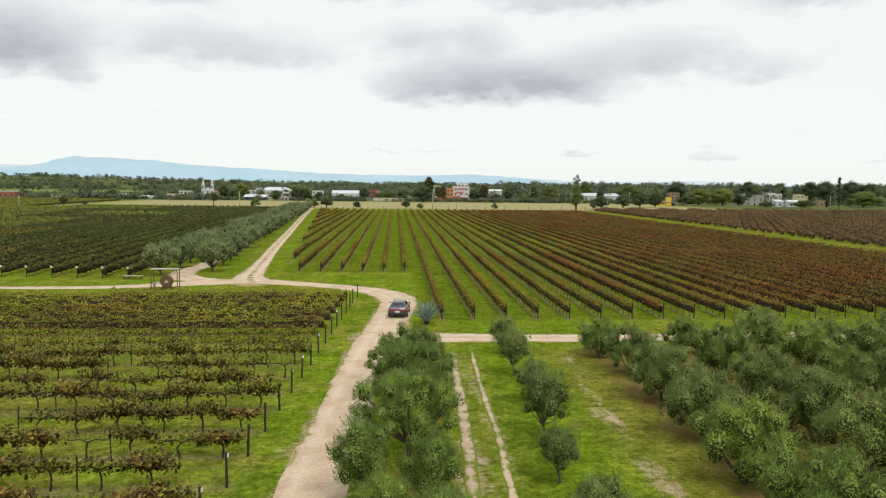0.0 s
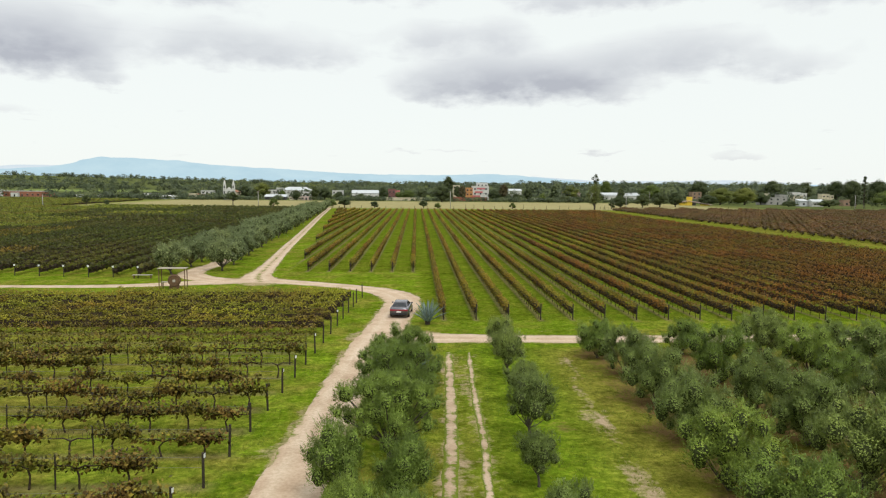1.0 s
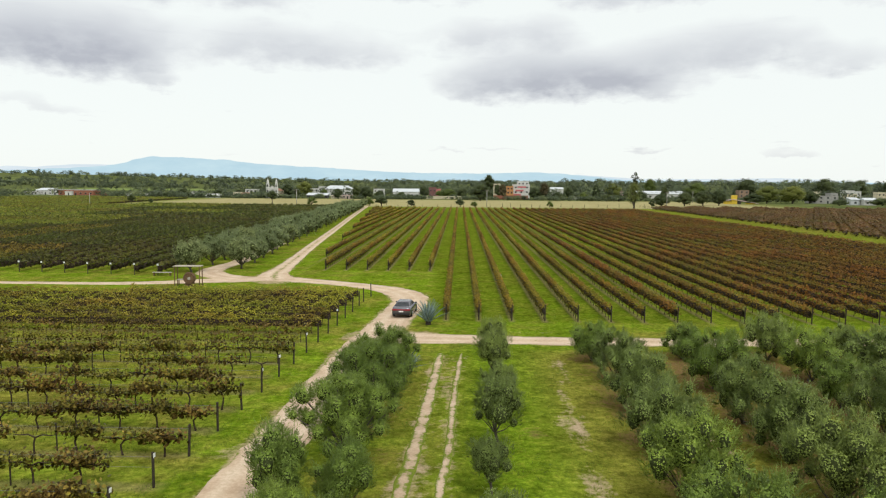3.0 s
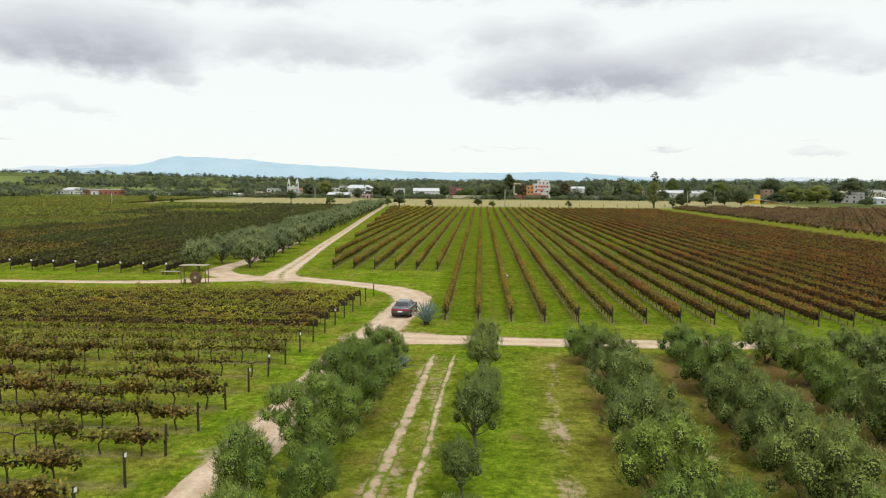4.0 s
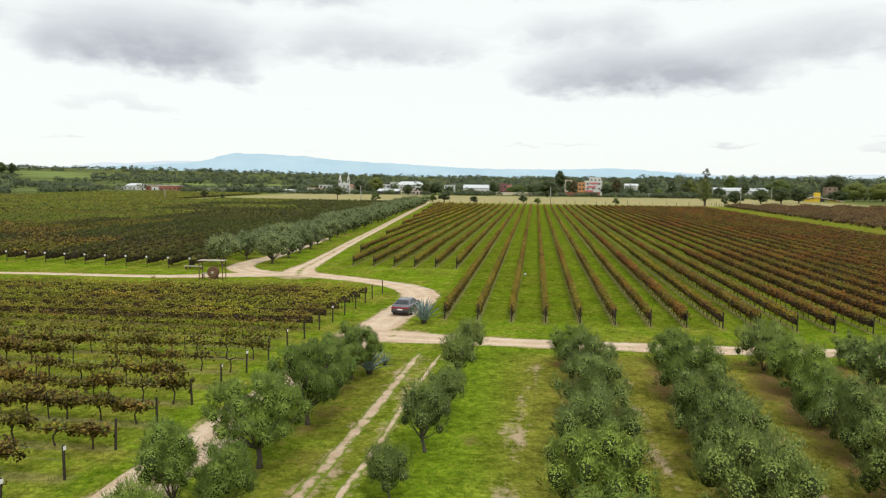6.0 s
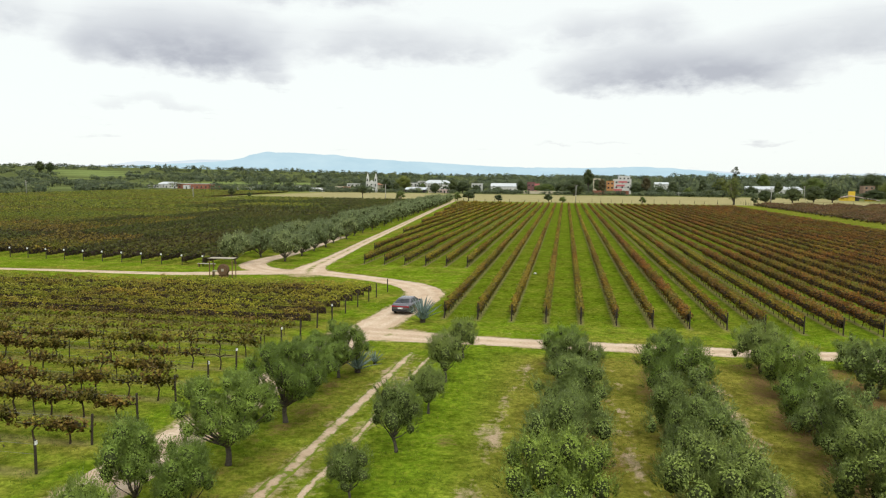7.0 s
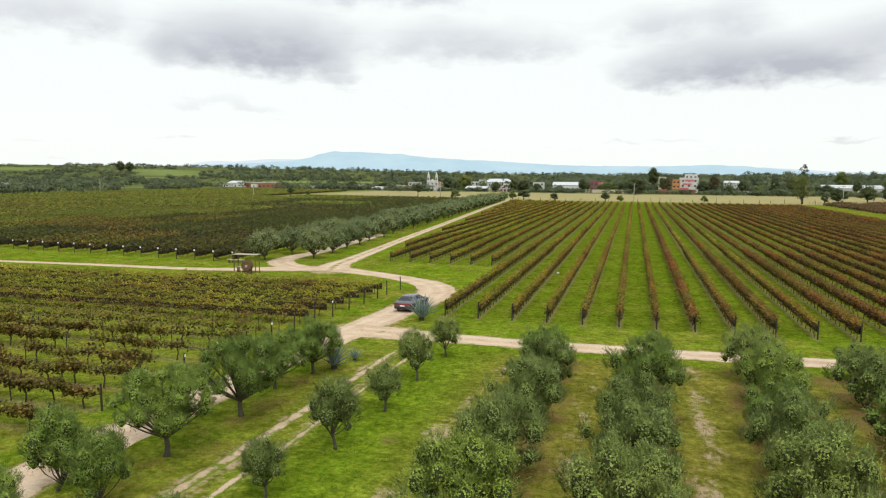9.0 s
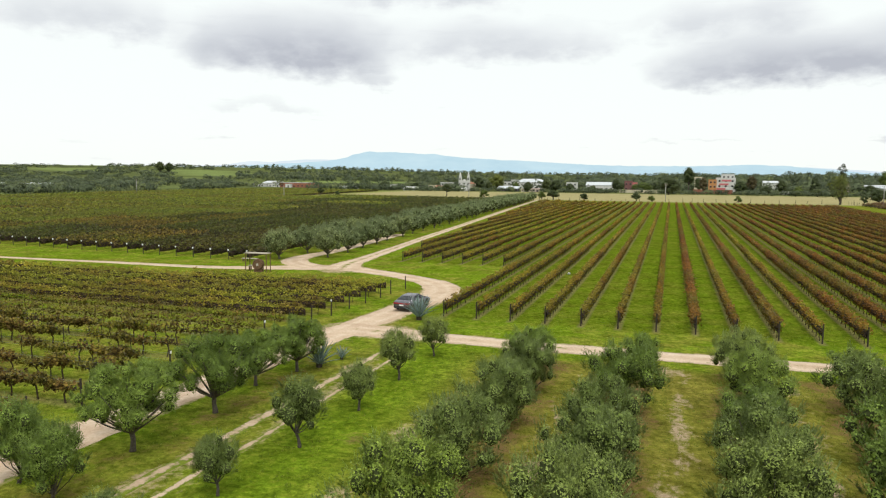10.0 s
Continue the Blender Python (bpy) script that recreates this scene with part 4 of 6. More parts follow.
TAG = bm_mesh("tag", box(-0.12, -0.11, 1.38, 0.12, -0.08, 1.62))


def wire_mesh(length):
    v, f = [], []
    for z in (0.9, 1.35):
        tube_into(v, f, [(0, 0, z), (0, length, z)], [0.006, 0.006], 3, False)
    return mesh_of("wire", v, f)


SEG, SEG2, SEG3 = 6.28, 12.56, 25.12
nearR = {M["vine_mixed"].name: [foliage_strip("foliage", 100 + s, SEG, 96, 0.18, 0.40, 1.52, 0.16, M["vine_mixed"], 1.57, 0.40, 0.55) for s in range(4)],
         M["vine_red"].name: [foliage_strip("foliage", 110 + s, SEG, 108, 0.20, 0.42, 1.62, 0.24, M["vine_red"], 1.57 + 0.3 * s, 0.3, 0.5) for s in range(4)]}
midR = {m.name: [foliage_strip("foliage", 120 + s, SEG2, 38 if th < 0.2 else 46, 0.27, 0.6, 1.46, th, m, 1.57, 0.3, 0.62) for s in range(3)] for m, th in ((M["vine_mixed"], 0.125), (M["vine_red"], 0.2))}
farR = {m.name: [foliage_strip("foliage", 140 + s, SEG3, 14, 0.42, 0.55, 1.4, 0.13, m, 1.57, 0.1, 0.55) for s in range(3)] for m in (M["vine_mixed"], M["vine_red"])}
stemsR = [stem_strip(160 + s, SEG, 1.57, 0.8) for s in range(3)]
rv = random.Random(8)

for k in range(-14, 29):
    x = ROW0 + ROWSTEP * k
    y0 = 67.0 if k >= 0 else 105.0
    while x < road_right(y0) + 3.2:
        y0 += 1.0
    red = x > 34 + rv.uniform(-9, 9)
    mt = M["vine_red"] if red else M["vine_mixed"]
    row = thing("vine_row", ("long trellised vine row with reddish-brown autumn leaves" if red else "long trellised vine row with green and rusty leaves") + " over grass", "vine row", pose(x, y0, 0), "vine rows of the large field")
    part("post", POST, M["post"], row, "dark wooden end post")
    y = 0.4
    while y0 + y < 352:
        w = y0 + y
        if w < 128:
            part("foliage", rv.choice(nearR[mt.name]), mt, row, at=pose(0, y, 0))
            part("vine_base", rv.choice(stemsR), M["vine_bark"], row, at=pose(0, y, 0))["kind"] = "stuff"
            y += SEG
        elif w < 230:
            part("foliage", rv.choice(midR[mt.name]), mt, row, at=pose(0, y, 0))
            y += SEG2
        else:
            part("foliage", rv.choice(farR[mt.name]), mt, row, at=pose(0, y, 0))
            y += SEG3

# the darker field beyond the lane, on the other side of the olives
SEGL = 28.0
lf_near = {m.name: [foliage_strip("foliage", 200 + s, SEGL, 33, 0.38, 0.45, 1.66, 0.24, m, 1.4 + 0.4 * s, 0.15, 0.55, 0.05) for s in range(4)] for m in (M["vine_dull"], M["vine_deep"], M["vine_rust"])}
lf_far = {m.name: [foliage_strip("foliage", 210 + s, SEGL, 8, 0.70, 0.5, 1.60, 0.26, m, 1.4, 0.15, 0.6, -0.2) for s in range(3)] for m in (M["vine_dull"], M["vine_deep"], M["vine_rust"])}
for k in range(-1, 76):
    x = -35.9 - 3.47 * k
    y0 = 96.3 + 0.10 * (-35.9 - x) if k >= 0 else 142.0
    row = thing("vine_row", "long bushy vine row with dull green leaves", "vine row", pose(x, y0, 0, 0, 0, 3.6), "vine rows of the dark green field")
    part("post", POST, M["post"], row, "dark end post")
    if 0 <= k < 30:
        part("tag", TAG, M["tag"], row, "white tag on the end post")
    y = 0.3
    while y0 + y < (512 if k > 39 else 360):
        near = y0 + y < 200 and k < 32
        w = noise.noise(Vector((x * 0.03, (y0 + y) * 0.018, 7)))
        mt = M["vine_rust"] if k > 7 and w > 0.05 + 0.006 * y else M["vine_deep"] if k + 0.02 * y < 21 + 16 * w else M["vine_dull"]
        part("foliage", rv.choice((lf_near if near else lf_far)[mt.name]), mt, row, at=pose(0, y, 0))
        y += SEGL
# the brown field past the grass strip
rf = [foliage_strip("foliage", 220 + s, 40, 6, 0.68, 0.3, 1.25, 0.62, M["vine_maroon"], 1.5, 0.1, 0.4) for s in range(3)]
for k in range(84):
    y0 = -30 + 5.3 * k + (1.2 if k % 4 == 3 else 0.0)
    skip = max(0.0, (62 - y0) / 0.895)
    x1, y1 = 110.5 + 0.446 * skip, y0 + 0.895 * skip
    row = thing("vine_row", "distant vine row with brown withered leaves", "vine row", pose(x1, y1, 0, 0, 0, -26.5), "vine rows of the brown field")
    s = 0.0
    while y1 + 0.895 * (s + 40) < 424 and x1 + 0.446 * s < 345:
        part("foliage", rv.choice(rf), M["vine_maroon"], row, at=pose(0, s, 0))
        s += 40
    if s == 0:
        part("post", POST, M["post"], row, "dark end post")


def vine_wood(seed):
    """One old vine: a crooked trunk, two arms along the wire (x) and thin shoots."""
    rng = random.Random(seed)
    v, f = [], []
    b1, b2 = rng.uniform(-0.14, 0.14), rng.uniform(-0.10, 0.10)
    top = Vector((b2, 0.02, 0.86))
    tube_into(v, f, [(0, 0, -0.1), (b1 * 0.6, 0, 0.25), (b1, 0.03, 0.55), top], [0.062, 0.048, 0.044, 0.052], 6, False)
    arms = []
    for s in (-1, 1):
        va, fa = [], []
        tube_into(va, fa, [top - Vector((0, 0, 0.03)), (s * 0.35 + b2, 0.02, 0.98), (s * 0.72 + b2, -0.02, 0.95), (s * 1.0, 0.0, 0.98)], [0.042, 0.034, 0.028, 0.016], 5, False)
        arms.append(mesh_of("arm", va, fa, True))
    vs, fs = [], []
    for j in range(7):
        xx = rng.uniform(-0.9, 0.9)
        tube_into(vs, fs, [(xx, 0, 0.95), (xx + rng.uniform(-0.1, 0.1), rng.uniform(-0.1, 0.1), 1.25), (xx + rng.uniform(-0.2, 0.2), rng.uniform(-0.15, 0.15), 1.45)], [0.012, 0.009, 0.004], 3, False)
    return mesh_of("trunk", v, f, True), arms, mesh_of("shoots", vs, fs)


def vine_leaves(seed, n, tall, size=0.185):
    rng = np.random.default_rng(seed)
    lop = rng.uniform(-0.3, 0.3)
    x = np.clip(rng.normal(size=n) * 0.62 + lop, -1.15, 1.15)
    z = 0.80 + tall * rng.beta(1.3, 2.0, n) + 0.07 * np.sin(x * 5 + seed)
    y = rng.normal(size=n) * 0.15
    at = np.stack([x, y, z], 1)
    out = np.stack([rng.normal(size=n) * 0.4, np.sign(y), rng.normal(size=n) * 0.3], 1)
    puff = np.stack([0.3 * rng.normal(size=n), y * 4, 0.3 + 2.2 * (z - 0.88 - tall * 0.4)], 1)
    return quad_mesh("foliage", leaves(rng, at, out, size, size * 0.45, 0.9, -0.15), puff)


woods = [vine_wood(300 + s) for s in range(5)]
leafs = [vine_leaves(310 + s, c, t) for s, (c, t) in enumerate(((260, 0.7), (340, 0.75), (460, 0.95), (380, 1.05), (520, 0.8), (130, 0.7)))]
for me in leafs:
    me.materials.append(M["vine_brown"])
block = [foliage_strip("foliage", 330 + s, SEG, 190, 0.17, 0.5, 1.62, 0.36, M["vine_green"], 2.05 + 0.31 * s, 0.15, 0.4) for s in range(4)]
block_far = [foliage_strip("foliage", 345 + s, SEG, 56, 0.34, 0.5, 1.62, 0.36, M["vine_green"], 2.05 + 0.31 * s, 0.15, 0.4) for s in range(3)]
block_dry = [foliage_strip("foliage", 340 + s, SEG, 135, 0.18, 0.65, 1.55, 0.27, M["vine_brown"], 2.05, 0.55, 0.0) for s in range(4)]
stemsB = [stem_strip(350 + s, SEG, 2.05, 0.85) for s in range(3)]
rb = random.Random(21)


def row_end(y):
    return -7.1 + 0.052 * (y - 29.3)


for k in range(-3, 15):
    y = BLOCK0 - (0.9 if k == 14 else 0) + BLOCKSTEP * k
    xe = row_end(y)
    end = thing("vine_row_post", "dark wooden end post of a vine row" + (" with white tag" if k in (0, -1, 4, 5, 7, 10) else ""), "post", pose(xe, y, 0, rb.uniform(-2, 2), rb.uniform(-2, 2), rb.uniform(0, 90)), "end posts of the old vine block")
    part("post", POST, M["post"], end)
    if k in (0, -1, 4, 5, 7, 10):
        part("tag", box(-0.07, -0.085, 1.34, 0.07, -0.07, 1.52), M["tag"], end, "small white tag")
    if k < 7:
        x = xe - 1.15
        stop = -19 - (y - 26) * 0.78
        j = 0
        while x > stop:
            if rb.random() > 0.10:
                vine = thing("grapevine", "old crooked grapevine with sparse rusty-brown leaves on a wire" if rb.random() < 0.75 else "old grapevine with a few withered leaves", "vine", pose(x, y + rb.uniform(-0.06, 0.06), 0, rb.uniform(-3, 3), 0, rb.choice((0, 180)) + rb.uniform(-3, 3)) @ Matrix.Diagonal((1, 1, rb.uniform(0.85, 1.22), 1)), "vines of the old block")
                wood, arms, shoots = rb.choice(woods)
                part("trunk", wood, M["vine_bark"], vine)
                for arm in arms:
                    part("arm", arm, M["vine_bark"], vine)
                part("cane_tuft", shoots, M["vine_bark"], vine)["kind"] = "stuff"
                if rb.random() > 0.08:
                    part("foliage", rb.choice(leafs), M["vine_brown"], vine)
            if j % 3 == 2:
                st = thing("vine_stake", "thin dark trellis stake among the vines", "stake", pose(x - 1.0, y, 0, rb.uniform(-2, 2), rb.uniform(-3, 3)), "trellis stakes")
                part("post", STAKE, M["post"], st)
            x -= 2.05 * rb.uniform(0.95, 1.05)
            j += 1
        wire = thing("trellis_wire", "thin steel trellis wires along a vine row", "wire", pose(xe, y, 0, 0, 0, 90), "trellis wires")
        part("wire", wire_mesh(xe - stop), M["wire"], wire)
        xs0 = stop
    else:
        xs0 = xe - 0.6
    kind = block_dry if k in (7, 8) else block
    mt = M["vine_brown"] if k in (7, 8) else M["vine_green"]
    far = thing("vine_row", "bushy vine row with yellow-green leaves turning brown" if kind is block else "vine row with rusty-brown thinning leaves", "vine row", pose(xs0, y, 0, 0, 0, 90), "vine rows of the old block")
    s = 0.0
    while xs0 - s > (-26 if k == 14 else -105):
        part("foliage", rb.choice(block_far if kind is block and xs0 - s < -46 else kind), mt, far, at=pose(0, s, 0))
        part("vine_base", rb.choice(stemsB), M["vine_bark"], far, at=pose(0, s, 0))["kind"] = "stuff"
        s += SEG


# ---- grass tufts ----


def tufts(name, boxes, label, mat, size, per=3):
    rng = np.random.default_rng(77)
    at = []
    for x0, y0, x1, y1, n in boxes:
        p = np.stack([rng.uniform(x0, x1, n), rng.uniform(y0, y1, n)], 1)
        keep = np.ones(n, bool)
        for ln in LINES:
            for c in range(0, n, 3000):
                d = np.hypot(p[c:c + 3000, None, 0] - ln[None, ::2, 0], p[c:c + 3000, None, 1] - ln[None, ::2, 1]) - ln[None, ::2, 2] / 2
                keep[c:c + 3000] &= d.min(1) > 0.15 + 0.3 * rng.uniform(size=len(d))
        for x0t in (3.40, 5.05):
            keep &= (np.abs(p[:, 0] - wheel_track(x0t, p[:, 1])) > 0.42) | (p[:, 1] > 55)
        lump = np.array([noise.noise(Vector((a * 0.45, b * 0.45, 1))) for a, b in p])
        keep &= rng.uniform(-0.55, 0.45, n) < lump
        at.append(p[keep])
    at = np.concatenate(at)
    at = np.repeat(at, per, 0) + rng.normal(size=(len(at) * per, 2)) * 0.09
    n = len(at)
    base = np.stack([at[:, 0], at[:, 1], np.full(n, -0.01)], 1)
    out = np.stack([rng.normal(size=n) * 0.5, rng.normal(size=n) * 0.5, np.full(n, 0.9)], 1)
    me = quad_mesh(name, leaves(rng, base, out, size, size * 0.16, 0.25, 0.3))
    me.materials.append(mat)
    tagged(new(name, me), label, "grass", kind="stuff")


M["grass"] = leafy("grass_blades", (0.060, 0.110, 0.007), (0.105, 0.175, 0.012), (0.175, 0.225, 0.024), ((0.11, 0.11, 0.014), (0.22, 0.20, 0.04)), 0.25)
tufts("grass_tufts", [(-8, 18, 15, 57, 9000), (15, 24, 38, 57, 7000), (-8, 60, 45, 75, 4000), (-34, 22, -7, 55, 9000)], "uneven tufts of green and straw-coloured meadow grass", M["grass"], 0.10)

# ---- agaves ----


def agave_leaf():
    v, f = [], []
    n = 7
    for i in range(n):
        t = i / (n - 1)
        w = 0.10 * (1 - t) ** 0.6 * (0.75 + 0.9 * t * (1 - t)) + 0.003
        z, x = 1.45 * t, 0.10 + 0.30 * t ** 2
        v += [(x, -w, z + 0.02), (x + 0.045 * (1 - t), 0, z), (x, w, z + 0.02), (x + 0.075 * (1 - t), 0, z - 0.02)]
    for i in range(n - 1):
        a, b = 4 * i, 4 * i + 4
        f += [(a, a + 1, b + 1, b), (a + 1, a + 2, b + 2, b + 1), (a + 2, a + 3, b + 3, b + 2), (a + 3, a, b, b + 3)]
    return mesh_of("leaf", v, f, True)


AGAVE_LEAF = agave_leaf()


def agave(x, y, sc, count, label, seed):
    rng = random.Random(seed)
    t = thing("agave", label, "agave", pose(x, y, 0) @ Matrix.Diagonal((sc, sc, sc, 1)), "agaves")
    v, f = [], []
    tube_into(v, f, [(0, 0, -0.05), (0, 0, 0.25), (0, 0, 0.5)], [0.20, 0.19, 0.14], 9)
    part("stem", mesh_of("stem", v, f), M["post"], t, "brown dry stem")
    for i in range(count):
        u = i / count
        part("leaf", AGAVE_LEAF, M["agave"], t, at=pose(0, 0, 0.28 + 0.12 * u, 0, 0, 137.5 * i) @ pose(0, 0, 0, 0, 58 - 56 * u ** 0.9 + rng.uniform(-6, 6), 0) @ Matrix.Diagonal((1, 1, rng.uniform(0.85, 1.12), 1)))


agave(2.95, 64.7, 1.28, 40, "large blue-green agave with long pointed leaves beside the road", 1)
agave(1.95, 47.7, 1.05, 34, "dark blue-green agave at the foot of an olive tree", 2)
agave(2.5, 50.0, 0.55, 24, "small blue-green agave in the grass", 3)

# ---- car ----


def loft(stations, smooth=True):
    """A closed skin through cross-sections (lists of points)."""
    v, f = [], []
    n = len(stations[0])
    for s in stations:
        v += s
    for i in range(len(stations) - 1):
        for j in range(n):
            a, b = i * n, (i + 1) * n
            f.append((a + j, a + (j + 1) % n, b + (j + 1) % n, b + j))
    f.append(tuple(reversed(range(n))))
    f.append(tuple((len(stations) - 1) * n + j for j in range(n)))
    me = mesh_of("skin", v, f, smooth)
    bm = bmesh.new()
    bm.from_mesh(me)
    bpy.data.meshes.remove(me)
    bmesh.ops.recalc_face_normals(bm, faces=bm.faces)
    return bm


def car(at):
    M["car_paint"] = plain("grey_metallic_paint", (0.17, 0.16, 0.18), 0.22, 0.1, 2.0, 0.6, 0.6)
    M["car_glass"] = plain("tinted_car_glass", (0.05, 0.055, 0.065), 0.06, 0.1, 2.0, 1.0)
    M["tyre"] = plain("black_rubber", (0.02, 0.02, 0.02), 0.8, 0.2, 9)
    M["rim"] = plain("alloy_rim", (0.5, 0.5, 0.52), 0.3, 0.1, 9, 0.5, 0.8)
    M["tail"] = plain("red_tail_lamp", (0.30, 0.018, 0.035), 0.25, 0.15, 9, 0.6)
    M["bumper"] = plain("dark_bumper", (0.035, 0.035, 0.038), 0.6, 0.15, 5)
    c = thing("car", "dark grey sedan with red tail lamps driving on the dirt road", "car", at)
    st = []
    for y, w, zb, zs, zt in ((-2.42, 0.80, 0.42, 0.70, 0.86), (-2.34, 0.88, 0.30, 0.72, 1.00), (-2.0, 0.92, 0.24, 0.76, 1.04), (-1.3, 0.94, 0.22, 0.78, 1.03), (0.0, 0.94, 0.22, 0.76, 0.99),
                             (1.1, 0.94, 0.22, 0.74, 0.97), (1.9, 0.91, 0.24, 0.68, 0.88), (2.28, 0.86, 0.30, 0.60, 0.78), (2.40, 0.74, 0.40, 0.55, 0.66)):
        st.append([(-w * 0.94, y, zb), (-w, y, zb + 0.14), (-w, y, zs), (-w * 0.95, y, zt - 0.06), (-w * 0.86, y, zt), (w * 0.86, y, zt), (w * 0.95, y, zt - 0.06), (w, y, zs), (w, y, zb + 0.14), (w * 0.94, y, zb)])
    part("body", loft(st), M["car_paint"], c, "dark grey metallic body")
    cab = []
    for y, zr in ((-1.95, 1.02), (-1.15, 1.36), (-0.6, 1.43), (0.2, 1.42), (1.15, 0.98)):
        k = (zr - 1.0) / 0.43
        wb, wr = 0.82, 0.82 - 0.22 * max(k, 0)
        cab.append([(-wb, y, 0.95), (-wr, y, zr - 0.03), (-wr * 0.9, y, zr), (wr * 0.9, y, zr), (wr, y, zr - 0.03), (wb, y, 0.95)])
    part("cabin", loft(cab), M["car_paint"], c)

    def pane(name, pts):
        """A slightly domed pane of dark glass."""
        bm = bmesh.new()
        vs = [bm.verts.new(p) for p in pts]
        fc = bm.faces.new(vs)
        bmesh.ops.solidify(bm, geom=[fc], thickness=0.012)
        part(name, bm, M["car_glass"], c, "dark tinted glass")

    pane("rear_window", [(-0.70, -1.87, 1.075), (0.70, -1.87, 1.075), (0.53, -1.20, 1.358), (-0.53, -1.20, 1.358)])
    pane("windscreen", [(-0.56, 0.30, 1.40), (0.56, 0.30, 1.40), (0.72, 1.05, 1.05), (-0.72, 1.05, 1.05)])
    for s in (-1, 1):
        pane("side_window", [(s * 0.80, -1.45, 1.04), (s * 0.635, -0.95, 1.33), (s * 0.622, -0.35, 1.37), (s * 0.80, -0.32, 1.03)])
        pane("side_window", [(s * 0.80, -0.26, 1.03), (s * 0.622, -0.28, 1.37), (s * 0.63, 0.15, 1.36), (s * 0.80, 0.85, 1.03)])
        part("tail_lamp", box(s * 0.62 - 0.24, -2.44, 0.72, s * 0.62 + 0.24, -2.34, 0.88, 0.02), M["tail"], c, "red tail lamp")
        part("mirror", box(s * 0.98 - 0.09, 0.66, 0.98, s * 0.98 + 0.09, 0.78, 1.11, 0.02), M["car_paint"], c)
        part("headlight", box(s * 0.66 - 0.18, 2.26, 0.56, s * 0.66 + 0.18, 2.40, 0.70, 0.02), M["tag"], c, "clear headlight")
        for y in (-1.42, 1.45):
            bm = bmesh.new()
            bmesh.ops.create_cone(bm, cap_ends=True, segments=20, radius1=0.33, radius2=0.33, depth=0.22, matrix=pose(s * 0.86, y, 0.33, 0, 90, 0))
            bmesh.ops.bevel(bm, geom=[e for e in bm.edges if len(e.link_faces) == 2 and any(len(q.verts) > 4 for q in e.link_faces)], offset=0.04, segments=2, affect="EDGES")
            wheel = part("wheel", bm, M["tyre"], c, "black tyre")
            bm = bmesh.new()
            bmesh.ops.create_cone(bm, cap_ends=True, segments=16, radius1=0.21, radius2=0.17, depth=0.05, matrix=pose(s * 0.965, y, 0.33, 0, 90 * s, 0))
            part("rim", bm, M["rim"], wheel, "alloy rim")
    part("tail_band", box(-0.38, -2.435, 0.74, 0.38, -2.36, 0.86, 0.01), M["tail"], c, "dark red band between the lamps")
    part("bumper", box(-0.84, -2.47, 0.33, 0.84, -2.30, 0.55, 0.04), M["bumper"], c, "dark rear bumper")
    part("number_plate", box(-0.22, -2.485, 0.58, 0.22, -2.43, 0.70), M["tag"], c, "white plate")


car(pose(0.42, 69.8, 0.035, 0, 0, -5))

# ---- shelter by the lane ----


def shelter(x, y):
    t = thing("shelter", "small open timber shelter with a flat weathered roof", "shelter", pose(x, y, 0, 0, 0, 3))
    part("roof", box(-1.7, -0.7, 2.46, 1.7, 0.7, 2.53, 0.015), M["roof_board"], t, "weathered flat roof board")
    for px, py in ((-1.5, -0.55), (1.55, -0.55), (-1.5, 0.55), (1.55, 0.55)):
        part("post", box(px - 0.045, py - 0.045, -0.1, px + 0.045, py + 0.045, 2.46), M["timber"], t)
    tb = thing("plank_table", "rough plank table with pale boards under the shelter", "table", pose(x - 0.6, y + 0.35, 0, 0, 0, 3))
    part("tabletop", box(-0.9, -0.35, 0.72, 1.1, 0.35, 0.79, 0.01), M["board"], tb, "pale plank top")
    for px in (-0.8, 1.0):
        for py in (-0.28, 0.28):
            part("leg", box(px - 0.04, py - 0.04, -0.05, px + 0.04, py + 0.04, 0.72), M["timber"], tb)
    # an upright wooden cask on its side, its round end to the road
    cask = thing("wine_cask", "big brown wooden cask lying on its side", "cask", pose(x + 0.25, y - 0.25, 1.02, 0, 0, 12))
    for i in range(18):
        a0, a1 = 2 * math.pi * i / 18, 2 * math.pi * (i + 0.94) / 18
        v, f = [], []
        for yy, r in ((-0.5, 0.66), (0.0, 0.77), (0.5, 0.66)):
            for a in (a0, a1):
                for rr in (r, r - 0.05):
                    v.append((rr * math.cos(a), yy, rr * math.sin(a)))
        for k in (0, 4):
            f += [(k, k + 2, k + 6, k + 4), (k + 1, k + 5, k + 7, k + 3), (k, k + 4, k + 5, k + 1), (k + 2, k + 3, k + 7, k + 6)]
        f += [(0, 1, 3, 2), (8, 10, 11, 9)]
        part("stave", mesh_of("stave", v, f), M["timber"], cask)
    for yy in (-0.44, 0.44):
        bm = bmesh.new()
        bmesh.ops.create_cone(bm, cap_ends=True, segments=24, radius1=0.61, radius2=0.61, depth=0.04, matrix=pose(0, yy, 0, 90, 0, 0))
        part("cask_head", bm, M["timber"], cask)
    for yy in (-0.3, 0.3):
        part("cradle", box(-0.55, yy - 0.06, -1.07, 0.55, yy + 0.06, -0.60), M["timber"], cask, "dark timber cradle")
    part("hub", box(-0.16, -0.50, -0.16, 0.16, -0.45, 0.16, 0.03), M["board"], cask, "pale square hatch")


